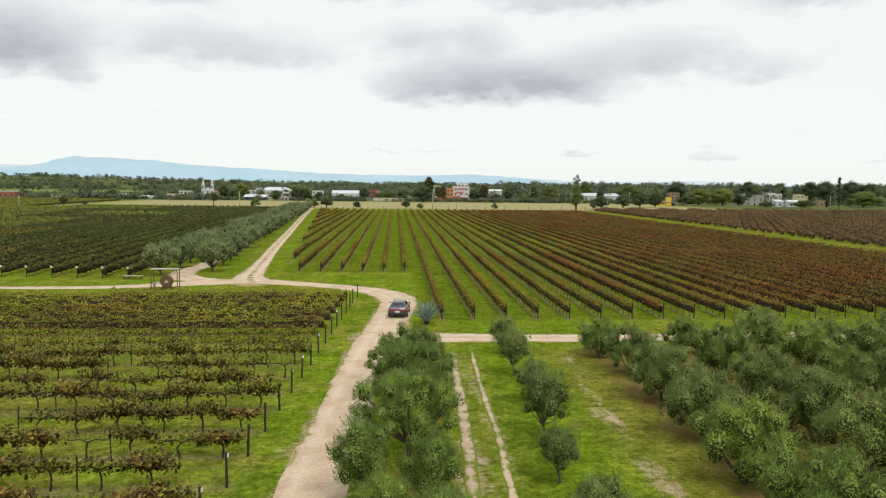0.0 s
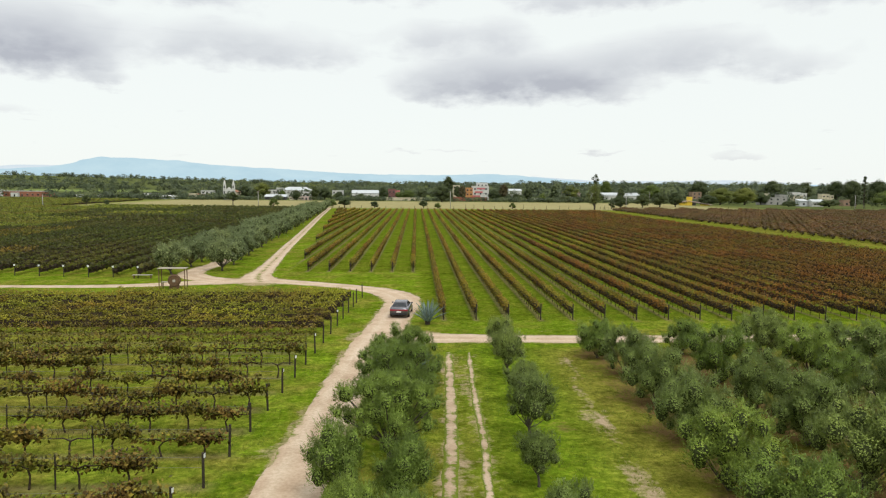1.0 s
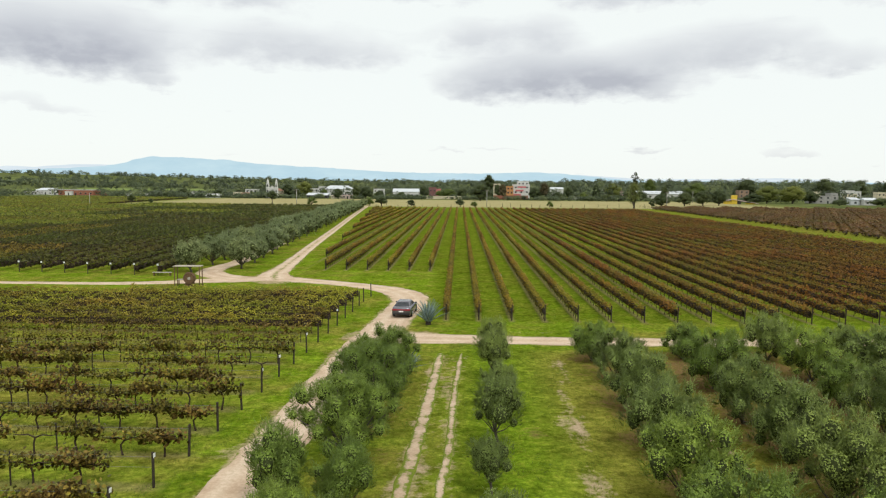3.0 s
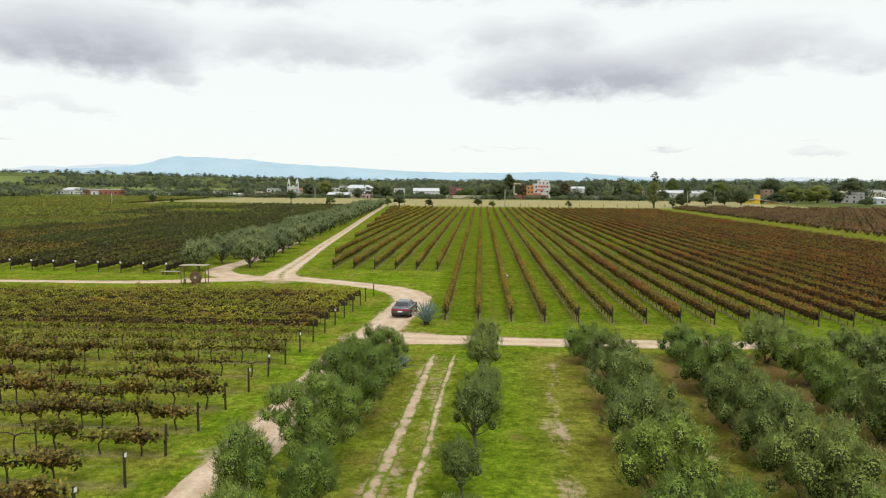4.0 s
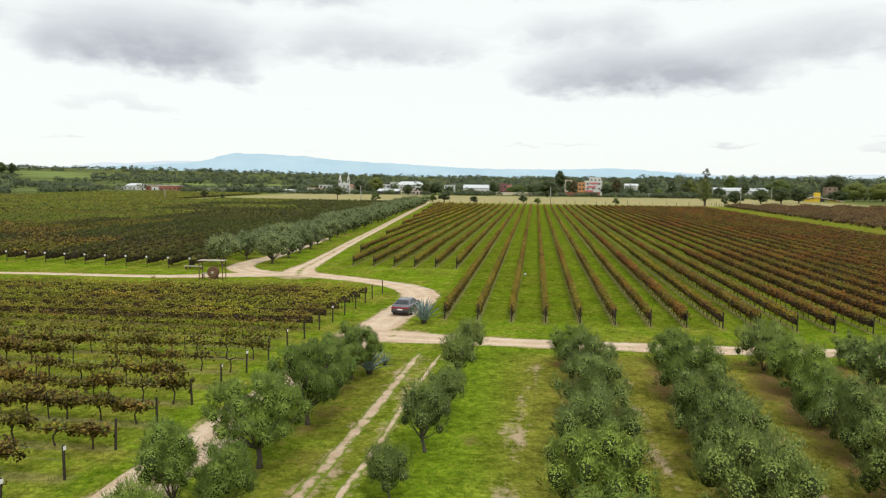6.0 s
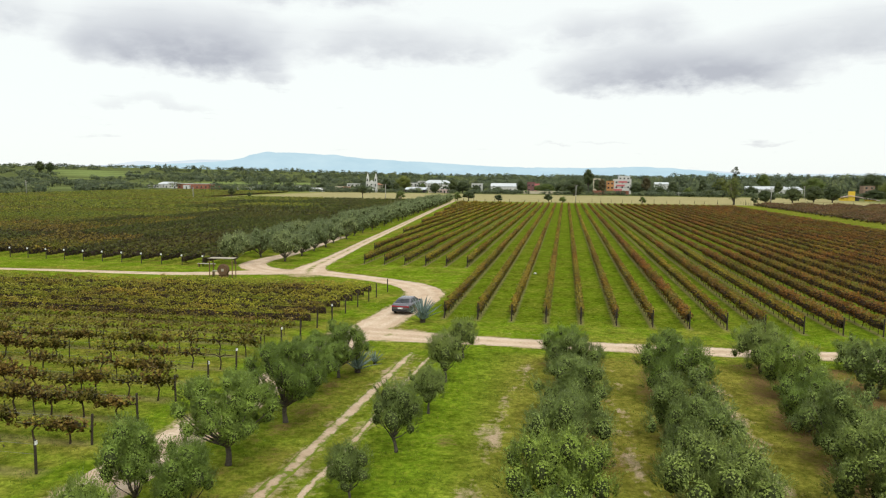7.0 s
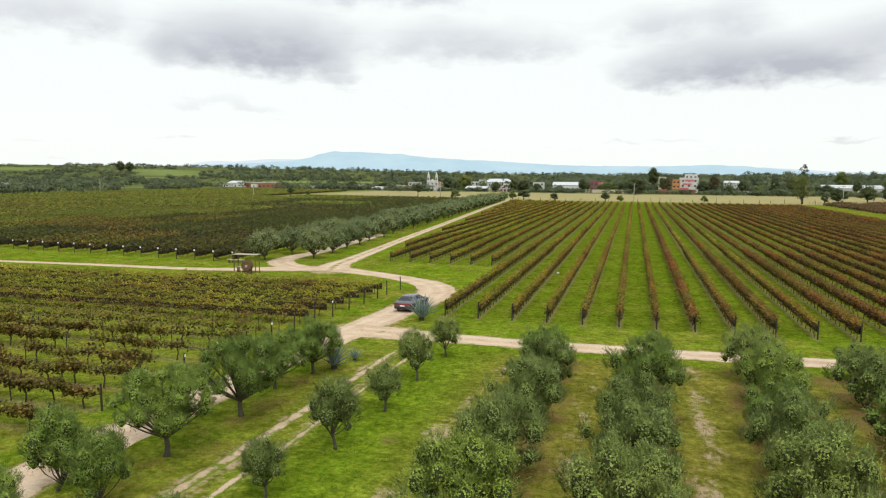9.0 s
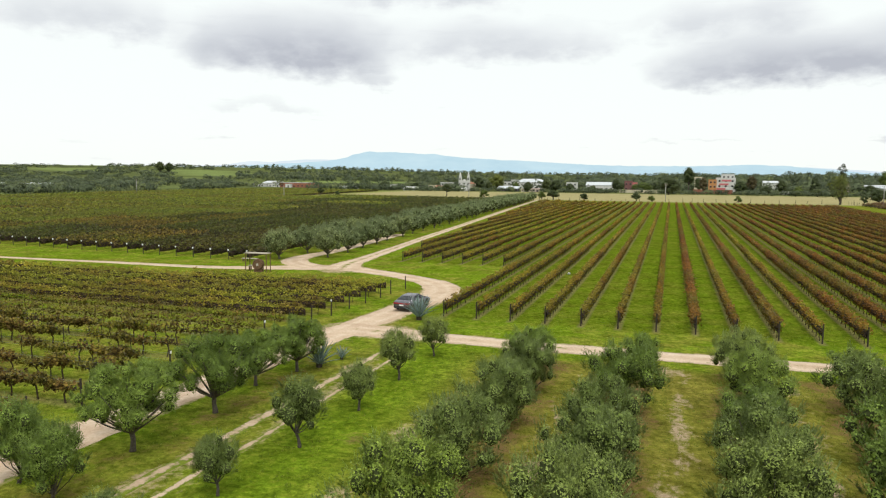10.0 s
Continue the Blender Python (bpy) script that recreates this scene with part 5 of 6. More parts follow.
shelter(-28.0, 86.9)
bag_v, bag_f = [], []
tube_into(bag_v, bag_f, [(-0.22, 0, 0.10), (-0.05, 0.03, 0.17), (0.15, 0, 0.14), (0.26, -0.03, 0.08)], [0.06, 0.17, 0.14, 0.05], 8)
bag = thing("white_sack", "small white sack lying in the grass between vine rows", "sack", pose(11.6, 99.3, 0, 0, 0, 25) @ Matrix.Diagonal((0.75, 0.75, 0.8, 1)))
part("sack_body", mesh_of("sack_body", bag_v, bag_f, True), M["tag"], bag)
p = thing("road_post", "lone dark wooden post at the bend of the road", "post", pose(-4.3, 80.2, 0, 1, -1))
part("post", POST, M["post"], p)
b = thing("low_bench", "low pale plank bench on the grass by the lane", "bench", pose(-35.2, 96.0, 0, 0, 0, 4))
part("seat", box(-1.3, -0.22, 0.42, 1.3, 0.22, 0.5, 0.01), M["board"], b)
for px in (-1.1, 1.1):
    part("leg", box(px - 0.06, -0.18, -0.05, px + 0.06, 0.18, 0.42), M["timber"], b)

# ---- poles, fence ----


def pole(x, y, h, label, arm=True):
    t = thing("utility_pole", label, "pole", stead(x, y), "utility poles")
    part("shaft", tube("shaft", [(0, 0, -0.3), (0, 0, h)], [0.20, 0.13], 8), M["concrete"], t)
    if arm:
        part("crossarm", box(-1.0, -0.07, h - 0.55, 1.0, 0.07, h - 0.40), M["timber"], t)
        for px in (-0.9, 0.0, 0.9):
            part("insulator", tube("insulator", [(px, 0, h - 0.42), (px, 0, h - 0.15)], [0.07, 0.05], 6), M["tag"], t)


POLES = [(-300, 372, 9.0), (-84.8, 389, 9.3), (21.2, 401, 9.8), (127, 415, 9.5), (281, 437, 9.5), (430, 458, 9.5)]
for x, y, h in POLES:
    pole(x, y, h, "tall grey utility pole with a crossarm at the field's edge")
pole(182, 537, 9.5, "grey utility pole before the town's trees")
pole(-180.4, 350, 6.8, "short pale pole standing in the vineyard", False)
line = thing("power_line", "thin dark sagging wires strung between the poles", "wires")
for (x0, y0, h0), (x1, y1, h1) in zip(POLES, POLES[1:]):
    for o in (-0.9, 0.9):
        pts = [(x0 + (x1 - x0) * i / 10 + o, y0 + (y1 - y0) * i / 10, h0 + (h1 - h0) * i / 10 - 0.2 - 5.2 * (i / 10) * (1 - i / 10)) for i in range(11)]
        part("wire", tube("wire", pts, [0.025] * 11, 4), M["bumper"], line)
fence = thing("field_fence", "line of thin uneven posts along the stubble field", "fence")
rp = random.Random(31)
FP = [tube("post", [(0, 0, -0.2), (rp.uniform(-0.1, 0.1), 0, 1.0), (rp.uniform(-0.2, 0.2), 0, h)], [0.11, 0.10, 0.07], 5) for h in (1.5, 1.9, 2.4)]
x = -46.0
while x < 300:
    part("post", rp.choice(FP), M["post"], fence, at=pose(x, 397 + 0.10 * max(x, 0) + rp.uniform(-1, 1), 0, 0, rp.uniform(-5, 5), rp.uniform(0, 360)))
    x += rp.uniform(4.5, 8.5)

# ---- town ----


def house(name, x0, x1, y, h, d, wall, label, roof="flat", roof_mat=None, bays=3, storeys=1, door=True, turn=0.0):
    """A building whose front faces the vineyard: walls with real window and door recesses in frames, and a roof."""
    w = x1 - x0
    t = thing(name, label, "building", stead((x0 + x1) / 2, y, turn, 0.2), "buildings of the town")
    wl = part("wall", box(-w / 2, 0, 0, w / 2, d, h), wall, t)
    rm = roof_mat or wall
    if roof == "flat":
        for a in ((-w / 2 - 0.1, -0.1, w / 2 + 0.1, 0.12), (-w / 2 - 0.1, d - 0.12, w / 2 + 0.1, d + 0.1), (-w / 2 - 0.1, 0.12, -w / 2 + 0.12, d - 0.12), (w / 2 - 0.12, 0.12, w / 2 + 0.1, d - 0.12)):
            part("parapet", box(a[0], a[1], h, a[2], a[3], h + 0.45), rm, t)
    else:
        rise = min(d, w) * 0.16 + 0.5
        if roof == "gable":
            v = [(-w / 2 - 0.4, -0.4, h), (w / 2 + 0.4, -0.4, h), (w / 2 + 0.4, d + 0.4, h), (-w / 2 - 0.4, d + 0.4, h), (-w / 2 - 0.4, d / 2, h + rise), (w / 2 + 0.4, d / 2, h + rise)]
            f = [(0, 1, 5, 4), (2, 3, 4, 5), (0, 4, 3), (1, 2, 5), (3, 2, 1, 0)]
        elif roof == "hip":
            v = [(-w / 2 - 0.4, -0.4, h), (w / 2 + 0.4, -0.4, h), (w / 2 + 0.4, d + 0.4, h), (-w / 2 - 0.4, d + 0.4, h), (-w / 2 + d * 0.3, d / 2, h + rise), (w / 2 - d * 0.3, d / 2, h + rise)]
            f = [(0, 1, 5, 4), (2, 3, 4, 5), (0, 4, 3), (1, 2, 5), (3, 2, 1, 0)]
        else:
            v = [(-w / 2 - 0.4, -0.6, h), (w / 2 + 0.4, -0.6, h), (w / 2 + 0.4, d + 0.4, h + rise), (-w / 2 - 0.4, d + 0.4, h + rise), (-w / 2 - 0.4, d + 0.4, h), (w / 2 + 0.4, d + 0.4, h)]
            f = [(0, 1, 2, 3), (3, 2, 5, 4), (0, 3, 4), (1, 5, 2), (4, 5, 1, 0)]
        part("roof", mesh_of("roof", v, f), rm, t)
    sh = h / storeys
    for s in range(storeys):
        for b in range(bays):
            cx = -w / 2 + w * (b + 0.5) / bays
            is_door = door and s == 0 and b == bays // 2
            ww, z0, z1 = (0.6, 0.2, 2.3) if is_door else (min(0.75, w / bays * 0.3), s * sh + 1.2, s * sh + min(2.6, sh - 0.5))
            win = part("door" if is_door else "window", box(cx - ww, -0.06, z0, cx + ww, 0.05, z1), M["glass_dark"], t)
            part("frame", box(cx - ww - 0.1, -0.10, z1, cx + ww + 0.1, 0.02, z1 + 0.14), M["board"], win)
    return t


house("greenhouse", -545, -486, 470, 2.6, 9, M["tin"], "long low pale greenhouse at the edge of the scrub", "gable", M["tin"], 9, turn=16)
house("farm_building", -401, -388, 650, 2.6, 9, M["white_wall"], "low white farm shed with a flat roof", bays=4)
house("farm_building", -394, -379, 657, 4.2, 10, M["white_wall"], "white farm building with a pale sloping roof", "shed", M["tin"], 4)
house("farm_building", -377, -368, 648, 5.2, 9, M["white_wall"], "white two-storey farm house with a flat roof", bays=2, storeys=2)
house("farm_building", -362.5, -330, 640, 4.7, 14, M["brick_wall"], "long brick-red farm building with a pale roof edge", "flat", M["white_wall"], 7)
house("farm_annex", -330, -321, 642, 2.7, 8, M["brick_wall"], "low brick-red annex beside a farm building", bays=2)
house("farm_annex", -354.5, -348, 637, 3.2, 2.6, M["white_wall"], "small white porch before a brick building", bays=1)
house("field_wall", -294.5, -267, 630, 2.3, 0.5, M["white_wall"], "long low white field wall", bays=1, door=False)
house("low_house", -240.5, -229, 640, 3.7, 8, M["white_wall"], "small white house at the edge of the scrub", bays=3)
house("low_house", -207.5, -195.5, 590, 1.7, 7, M["tin"], "low pale shed roof behind bushes", "shed", M["white_wall"], 3, door=False)
house("low_house", -187, -181, 600, 4.3, 6, M["cream_wall"], "cream plastered house with a flat roof", bays=2)
house("low_house", -181, -175.5, 602, 3.2, 6, M["cream_wall"], "low cream house with a clay tile roof", "gable", M["clay_roof"], 2)
house("house", -189, -178, 640, 6.6, 8, M["white_wall"], "plain white two-storey house wall", bays=3, storeys=2)
house("house", -139.5, -132, 690, 8.0, 9, M["white_wall"], "white two-storey house with a dark roof line", "flat", M["dark_roof"], 2, storeys=2)
house("house", -132, -126.5, 692, 9.4, 8, M["white_wall"], "narrow white house with an open roof terrace", bays=2, storeys=2)
house("barn", -129, -100.5, 700, 7.4, 18, M["white_wall"], "large white hall with a pale hipped roof", "hip", M["tin"], 5)
house("carport", -124, -106.2, 600, 2.7, 9, M["dark_roof"], "dark low shed with a pale flat roof", "shed", M["tin"], 4)
house("yard_building", -101.5, -92, 592, 2.4, 6, M["cream_wall"], "low cream yard building with doors", bays=4)
house("yard_building", -91.6, -83, 590, 2.9, 6, M["pink_pale"], "low pale pink yard building with doors", bays=3)
house("house", -78.7, -68.5, 700, 7.4, 9, M["white_wall"], "white two-storey house with a flat roof", bays=3, storeys=2)
house("warehouse", -59.5, -33.5, 700, 5.2, 16, M["white_wall"], "long white warehouse with a pale tin roof", "gable", M["tin"], 6)
house("house", -24.5, -17, 720, 9.2, 9, M["maroon_wall"], "maroon two-storey house with a flat roof", bays=2, storeys=2)
house("house", -17, -12.5, 722, 7.6, 9, M["pink_wall"], "pink house wall beside a maroon house", bays=1, storeys=2)
house("garden_wall", -22, 14.6, 612, 2.3, 0.5, M["cream_wall"], "long pale garden wall before the town", bays=1, door=False)
house("house", 38.8, 45, 660, 13.4, 9, M["cream_wall"], "tall cream house with a flat roof", bays=2, storeys=4)
house("house", 49.8, 56, 645, 11.3, 9, M["orange_wall"], "bright orange three-storey house with a flat roof", bays=2, storeys=3)
house("house", 60.4, 70.6, 653, 16.0, 7, M["white_wall"], "white roof-top storey of a tall house", bays=3, storeys=4, door=False)
house("house", 56, 71.4, 650, 13.0, 10, M["white_wall"], "tall white house with pink stripes on its front", bays=3, storeys=3)
house("garden_wall", 36.6, 66.5, 615, 3.2, 0.6, M["brick_wall"], "long brick-red garden wall before the town", bays=1, door=False)
house("house", 110, 124.3, 800, 8.4, 10, M["white_wall"], "white house with a low tin roof", "gable", M["tin"], 3)
house("garden_wall", 103, 120, 626, 2.3, 0.5, M["white_wall"], "low white garden wall under trees", bays=1, door=False)
house("house", 163.7, 183, 760, 6.8, 10, M["pink_pale"], "pale pink house with a clay tile roof", "hip", M["clay_roof"], 4)
house("warehouse", 187, 236, 720, 5.0, 14, M["white_wall"], "very long white warehouse with a pale roof", "shed", M["tin"], 9)
house("block_house", 250.6, 259, 620, 9.4, 8, M["brown_wall"], "brown block house among trees", bays=2, storeys=3)
house("block_house", 282, 303, 560, 5.8, 10, M["grey_wall"], "unfinished grey block house with a flat roof", bays=4, storeys=2)
house("block_house", 303, 309, 572, 8.0, 8, M["grey_wall"], "grey block tower of an unfinished house", bays=1, storeys=2)
house("shed", 291.2, 297.5, 520, 4.2, 6, M["tin"], "pale sheet-metal shed beside a field", "shed", M["tin"], 1, door=False)
house("shed", 298, 306.7, 515, 4.0, 7, M["white_wall"], "pale blue-white tin shed beside a field", "gable", M["tin"], 2, door=False)
house("shed", 337.5, 348, 540, 4.6, 6, M["brown_wall"], "reddish-brown shed beside cypresses", bays=2)
for hx0, hx1, hy, hh in ((365, 372, 700, 11.4), (371, 378, 712, 9.0), (395, 405, 720, 9.6), (407, 417.5, 730, 8.6), (416.5, 424, 700, 8.2), (425, 431.5, 705, 6.8), (348, 358, 690, 8.2), (381, 391, 690, 6.2)):
    house("low_house", hx0, hx1, hy, hh, 8, M["white_wall"] if hh > 8.3 else M["cream_wall"], "small pale house with a flat roof among trees", bays=2, storeys=2)
# pink stripes on the tall white house
for i, z in enumerate((3.2, 7.0, 10.2)):
    band = tagged(new("painted_band", bm_mesh("painted_band", box(-3.55 - 0.15 * i, -0.14, z - 0.2, 3.55 + 0.15 * i, -0.07, z + 1.3))), "pink painted band on a white house front", "painted band", "pink bands")
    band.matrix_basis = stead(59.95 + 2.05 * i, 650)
    band.data.materials.append(M["pink_wall"])


def church(x, y):
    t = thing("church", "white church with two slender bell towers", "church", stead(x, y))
    for s in (-1, 1):
        st = []
        for z, w in ((-0.2, 1.75), (8.2, 1.65), (8.6, 1.9), (8.9, 1.45), (12.2, 1.35), (12.5, 1.6), (12.8, 1.05), (14.6, 0.8), (15.2, 0.5), (16.4, 0.08)):
            st.append([(s * 3.6 + w * math.cos(a), w * math.sin(a), z) for a in [math.pi / 4 + k * math.pi / 2 for k in range(4)]])
        tw = part("tower", loft(st, False), M["white_wall"], t)
        # solid dark panels painted for the shade inside the belfry arches
        for z in (9.4, 5.0):
            part("belfry_opening", box(s * 3.6 - 0.42, -1.35, z, s * 3.6 + 0.42, -1.0, z + 2.0), M["glass_dark"], tw)
    part("front", box(-2.6, -0.9, -0.2, 2.6, 0.4, 8.4), M["white_wall"], t)
    part("pediment", mesh_of("pediment", [(-2.6, -0.9, 8.4), (2.6, -0.9, 8.4), (0, -0.9, 10.4), (-2.6, 0.4, 8.4), (2.6, 0.4, 8.4), (0, 0.4, 10.4)], [(0, 1, 2), (5, 4, 3), (1, 4, 5, 2), (0, 2, 5, 3), (0, 3, 4, 1)]), M["white_wall"], t)
    part("nave", box(-4.2, 0.4, -0.2, 4.2, 22, 6.2), M["cream_wall"], t)
    part("roof", mesh_of("roof", [(-4.5, 0.4, 6.2), (4.5, 0.4, 6.2), (4.5, 22.3, 6.2), (-4.5, 22.3, 6.2), (0, 0.4, 8.0), (0, 22.3, 8.0)], [(0, 4, 5, 3), (1, 2, 5, 4), (0, 1, 4), (2, 3, 5), (3, 2, 1, 0)]), M["clay_roof"], t)
    part("door", box(-1.0, -0.98, -0.1, 1.0, -0.8, 3.4), M["dark_roof"], t)


church(-149.7, 586)
# a pale domed chapel in front of it and the yellow play tower
dome = []
for i in range(7):
    a = i / 6 * math.pi / 2
    dome.append([(4.2 * math.cos(a) * math.cos(b) + 0.01, 4.2 * math.cos(a) * math.sin(b), 1.2 + 2.4 * math.sin(a)) for b in [k * math.pi / 8 for k in range(16)]])
dome.insert(0, [(4.2 * math.cos(k * math.pi / 8), 4.2 * math.sin(k * math.pi / 8), -0.2) for k in range(16)])
ch = thing("domed_chapel", "low white domed chapel before the church", "chapel", stead(-148.3, 580))
part("dome", loft(dome), M["white_wall"], ch)
yt = thing("yellow_tower", "yellow tower with a long pale sloping roof beside it", "tower", pose(206.5, 520, 0, 0, 0, -12))
part("tower", box(-1.9, -1.9, -0.2, 1.9, 1.9, 6.4, 0.1), M["yellow"], yt)
part("side_wall", box(-7.2, -1.5, -0.2, -1.9, 2, 2.1), M["yellow"], yt)
part("side_wall", box(8, -1.2, -0.2, 14.5, 1.6, 0.9), M["yellow"], yt)
# solid block, its dark colour painted for the shade in the entrance
part("doorway", box(2.4, -1.4, -0.2, 4.6, 1.2, 2.4), M["dark_roof"], yt, "dark block standing in for the shade of an open doorway")
part("roof", mesh_of("roof", [(-7.4, -2.5, 2.3), (-1, -2.5, 3.8), (16.5, -2.5, 0.7), (16.5, 2.5, 0.7), (-1, 2.5, 3.8), (-7.4, 2.5, 2.3), (-7.4, -2.5, 1.9), (-1, -2.5, 3.3), (16.5, -2.5, 0.3), (16.5, 2.5, 0.3), (-1, 2.5, 3.3), (-7.4, 2.5, 1.9)],
                           [(0, 1, 4, 5), (1, 2, 3, 4), (11, 10, 7, 6), (10, 9, 8, 7), (0, 6, 7, 1), (1, 7, 8, 2), (2, 8, 9, 3), (3, 9, 10, 4), (4, 10, 11, 5), (5, 11, 6, 0)]), M["pink_pale"], yt, "pale sloping roof")

# ---- far trees ----


def big_tree(x, y, h, w, mat, label, seed, trunk=0.3, lobes=10, n=1300, size=0.7, airy=False):
    rng = np.random.default_rng(seed)
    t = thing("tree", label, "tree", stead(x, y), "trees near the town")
    v, f = [], []
    tube_into(v, f, [(0, 0, -0.2), (0.1, 0, h * trunk * 0.6), (0, 0.1, h * trunk + 0.5)], [0.03 * w + 0.1, 0.025 * w + 0.06, 0.02 * w + 0.05], 7)
    cs = []
    for i in range(lobes):
        u = (i + 0.5) / lobes
        a = i * 2.4 + seed
        r = w * 0.31 * math.sin(math.pi * min(0.95, 0.18 + 0.8 * u)) * rng.uniform(0.6, 1.1)
        c = (r * math.cos(a), r * math.sin(a), h * trunk + (h * (1 - trunk)) * (0.14 + 0.70 * u))
        k = rng.uniform(0.8, 1.2)
        cs.append((c, (w * 0.24 * k, w * 0.24 * k, min(h * (1 - trunk) * 0.20 + 0.3, w * 0.24) * k)))
        tube_into(v, f, [(0, 0, h * trunk * 0.9), tuple(np.array(c) * (0.6, 0.6, 0.85)), c], [0.02 * w + 0.03, 0.012 * w + 0.02, 0.02], 4, False)
    part("trunk", mesh_of("trunk", v, f, True), M["bark"], t)
    q = [clumps(rng, c, r, n // lobes, size) for c, r in cs] + ([] if airy else [heart(rng, c, r) for c, r in cs])
    part("crown", quad_mesh("crown", np.concatenate([a for a, _ in q]), np.concatenate([p for _, p in q])), mat, t)


big_tree(33.5, 640, 22.5, 12.5, M["tree_dark"], "tall dark round tree above the town", 1, 0.32)
big_tree(104.5, 402, 15.5, 9.5, M["tree_yellow"], "tall loose yellow-green tree at the field's edge", 2, 0.10, 26, 2600, 0.42, True)
big_tree(105.5, 404, 21.0, 5.0, M["tree_dark"], "dark tree tip rising behind a green tree", 12, 0.62, 7, 420, 0.5, True)
big_tree(-101.5, 400, 8.3, 7.5, M["tree_dark"], "thin spreading tree at the field's edge", 6, 0.42, 7, 420, 0.5)
big_tree(-39, 401, 5.2, 9, M["tree_dark"], "low sprawling tree at the end of the vines", 7, 0.3, 8, 500, 0.5)
big_tree(-46, 404, 4.6, 6, M["tree_green"], "low green bush at the end of the lane", 17, 0.15, 6, 400, 0.5)
big_tree(-173.5, 380, 6.2, 5, M["tree_dark"], "small dark tree in the vineyard", 8, 0.35, 6, 300, 0.5)
big_tree(-163, 381, 3.6, 3, M["tree_dark"], "small dark bush in the vineyard", 9, 0.2, 5, 200, 0.5)
big_tree(-78, 396, 5.2, 7, M["tree_green"], "broad green bush beside the lane", 10, 0.15, 6, 400, 0.5)
big_tree(6, 404, 4.4, 7, M["tree_dark"], "low dark bush by the pole", 11, 0.2, 6, 350, 0.5)
big_tree(-22, 402, 3.6, 6.5, M["tree_dark"], "low dark bush at the end of the vines", 31, 0.12, 6, 320, 0.45)
big_tree(14, 402, 3.0, 5.0, M["tree_green"], "low green bush beside a pole", 32, 0.12, 6, 280, 0.45)
big_tree(58, 408, 3.4, 4.5, M["tree_green"], "small round bush in the stubble", 13, 0.1, 5, 260, 0.45)
for x, y, h, w in ((308, 470, 25.5, 4.0), (310, 482, 13, 3.6), (318, 484, 14, 3.2), (305, 478, 9, 3.4)):
    big_tree(x, y, h, w, M["tree_dark"], "slim dark cypress beside the brown field", int(x), 0.06, 14, 900, 0.6)
big_tree(118, 414, 4.6, 5, M["tree_dark"], "dark bush at the field's edge", 18, 0.2, 5, 260, 0.5)
big_tree(-962, 1180, 25, 19, M["tree_dark"], "large dark tree on the far plain", 21, 0.25, 12, 900, 1.5)
big_tree(-944, 1186, 23, 17, M["tree_dark"], "large dark tree beside another on the far plain", 22, 0.25, 12, 900, 1.5)
big_tree(-27, 700, 7.5, 11, M["tree_dark"], "dark tree before a maroon house", 23, 0.1, 10, 700, 0.8)
big_tree(-13, 704, 6.5, 9, M["tree_green"], "green tree before a pink house", 24, 0.1, 10, 700, 0.8)


rt = random.Random(44)
for x, y, h, w in (
    (-140, 600, 11.9, 12.0), (-134, 610, 8.0, 7.1), (-99, 612, 8.3, 8.6), (-80, 590, 11.4, 8.2), (-73, 598, 10.0, 12.7), (-42, 592, 5.5, 9.5), (-24, 602, 11.7, 8.7), (9, 625, 9.5, 12.9),
    (22, 560, 13.0, 20.4), (41, 625, 13.4, 8.0), (-96, 592, 6.5, 7.0), (-60, 592, 7.0, 8.5), (71, 600, 10.0, 13.1), (89, 590, 6.5, 11.9), (103, 620, 11.1, 9.1), (130, 640, 14.2, 8.3), (110, 570, 3.8, 11.4), (125, 575, 5.2, 15.0), (135, 575, 4.8, 13.2),
    (158, 590, 8.4, 12.1), (186, 620, 12.7, 7.9), (131, 440, 7.3, 11.3), (149, 452, 8.7, 12.8), (166, 468, 10.0, 14.0), (178, 472, 9.7, 12.6),
):
    big_tree(x, y, h, w, M["tree_dark"], "broad dark green tree in front of the town", rt.randrange(9999), 0.12 if h < 1.2 * w else 0.2, 10, int(500 + 9 * h * w), 0.75)
for x, y, h, w in (
    (220, 520, 7.6, 16.1), (281, 560, 9.7, 13.8), (336, 640, 17.5, 13.9), (-246, 640, 7.0, 10.9), (-213, 640, 6.2, 14.1), (-233, 590, 4.0, 8.1), (-229, 560, 4.4, 6.7),
    (-178, 650, 10.1, 7.7), (272, 500, 3.9, 12.9), (305, 505, 4.9, 17.5), (396, 760, 21.7, 26.0), (432, 760, 20.8, 19.6), (443, 720, 21.4, 24.9), (434, 680, 22.2, 23.6),
    (406, 600, 20.8, 21.0), (415, 590, 18.9, 22.7), (265, 640, 19.5, 21.6),
):
    big_tree(x, y, h, w, M["tree_dark"], "broad dark green tree in front of the town", rt.randrange(9999), 0.12 if h < 1.2 * w else 0.2, 10, int(500 + 9 * h * w), 0.75)
for x, y, h, w in (
    (-134, 640, 14.6, 15.8), (150, 660, 14.9, 17.1), (241, 545, 13.3, 22.4), (263, 550, 13.8, 24.0),
):
    big_tree(x, y, h, w, M["tree_yellow"], "broad yellow-green tree in front of the town", rt.randrange(9999), 0.12 if h < 1.2 * w else 0.2, 10, int(500 + 9 * h * w), 0.75)
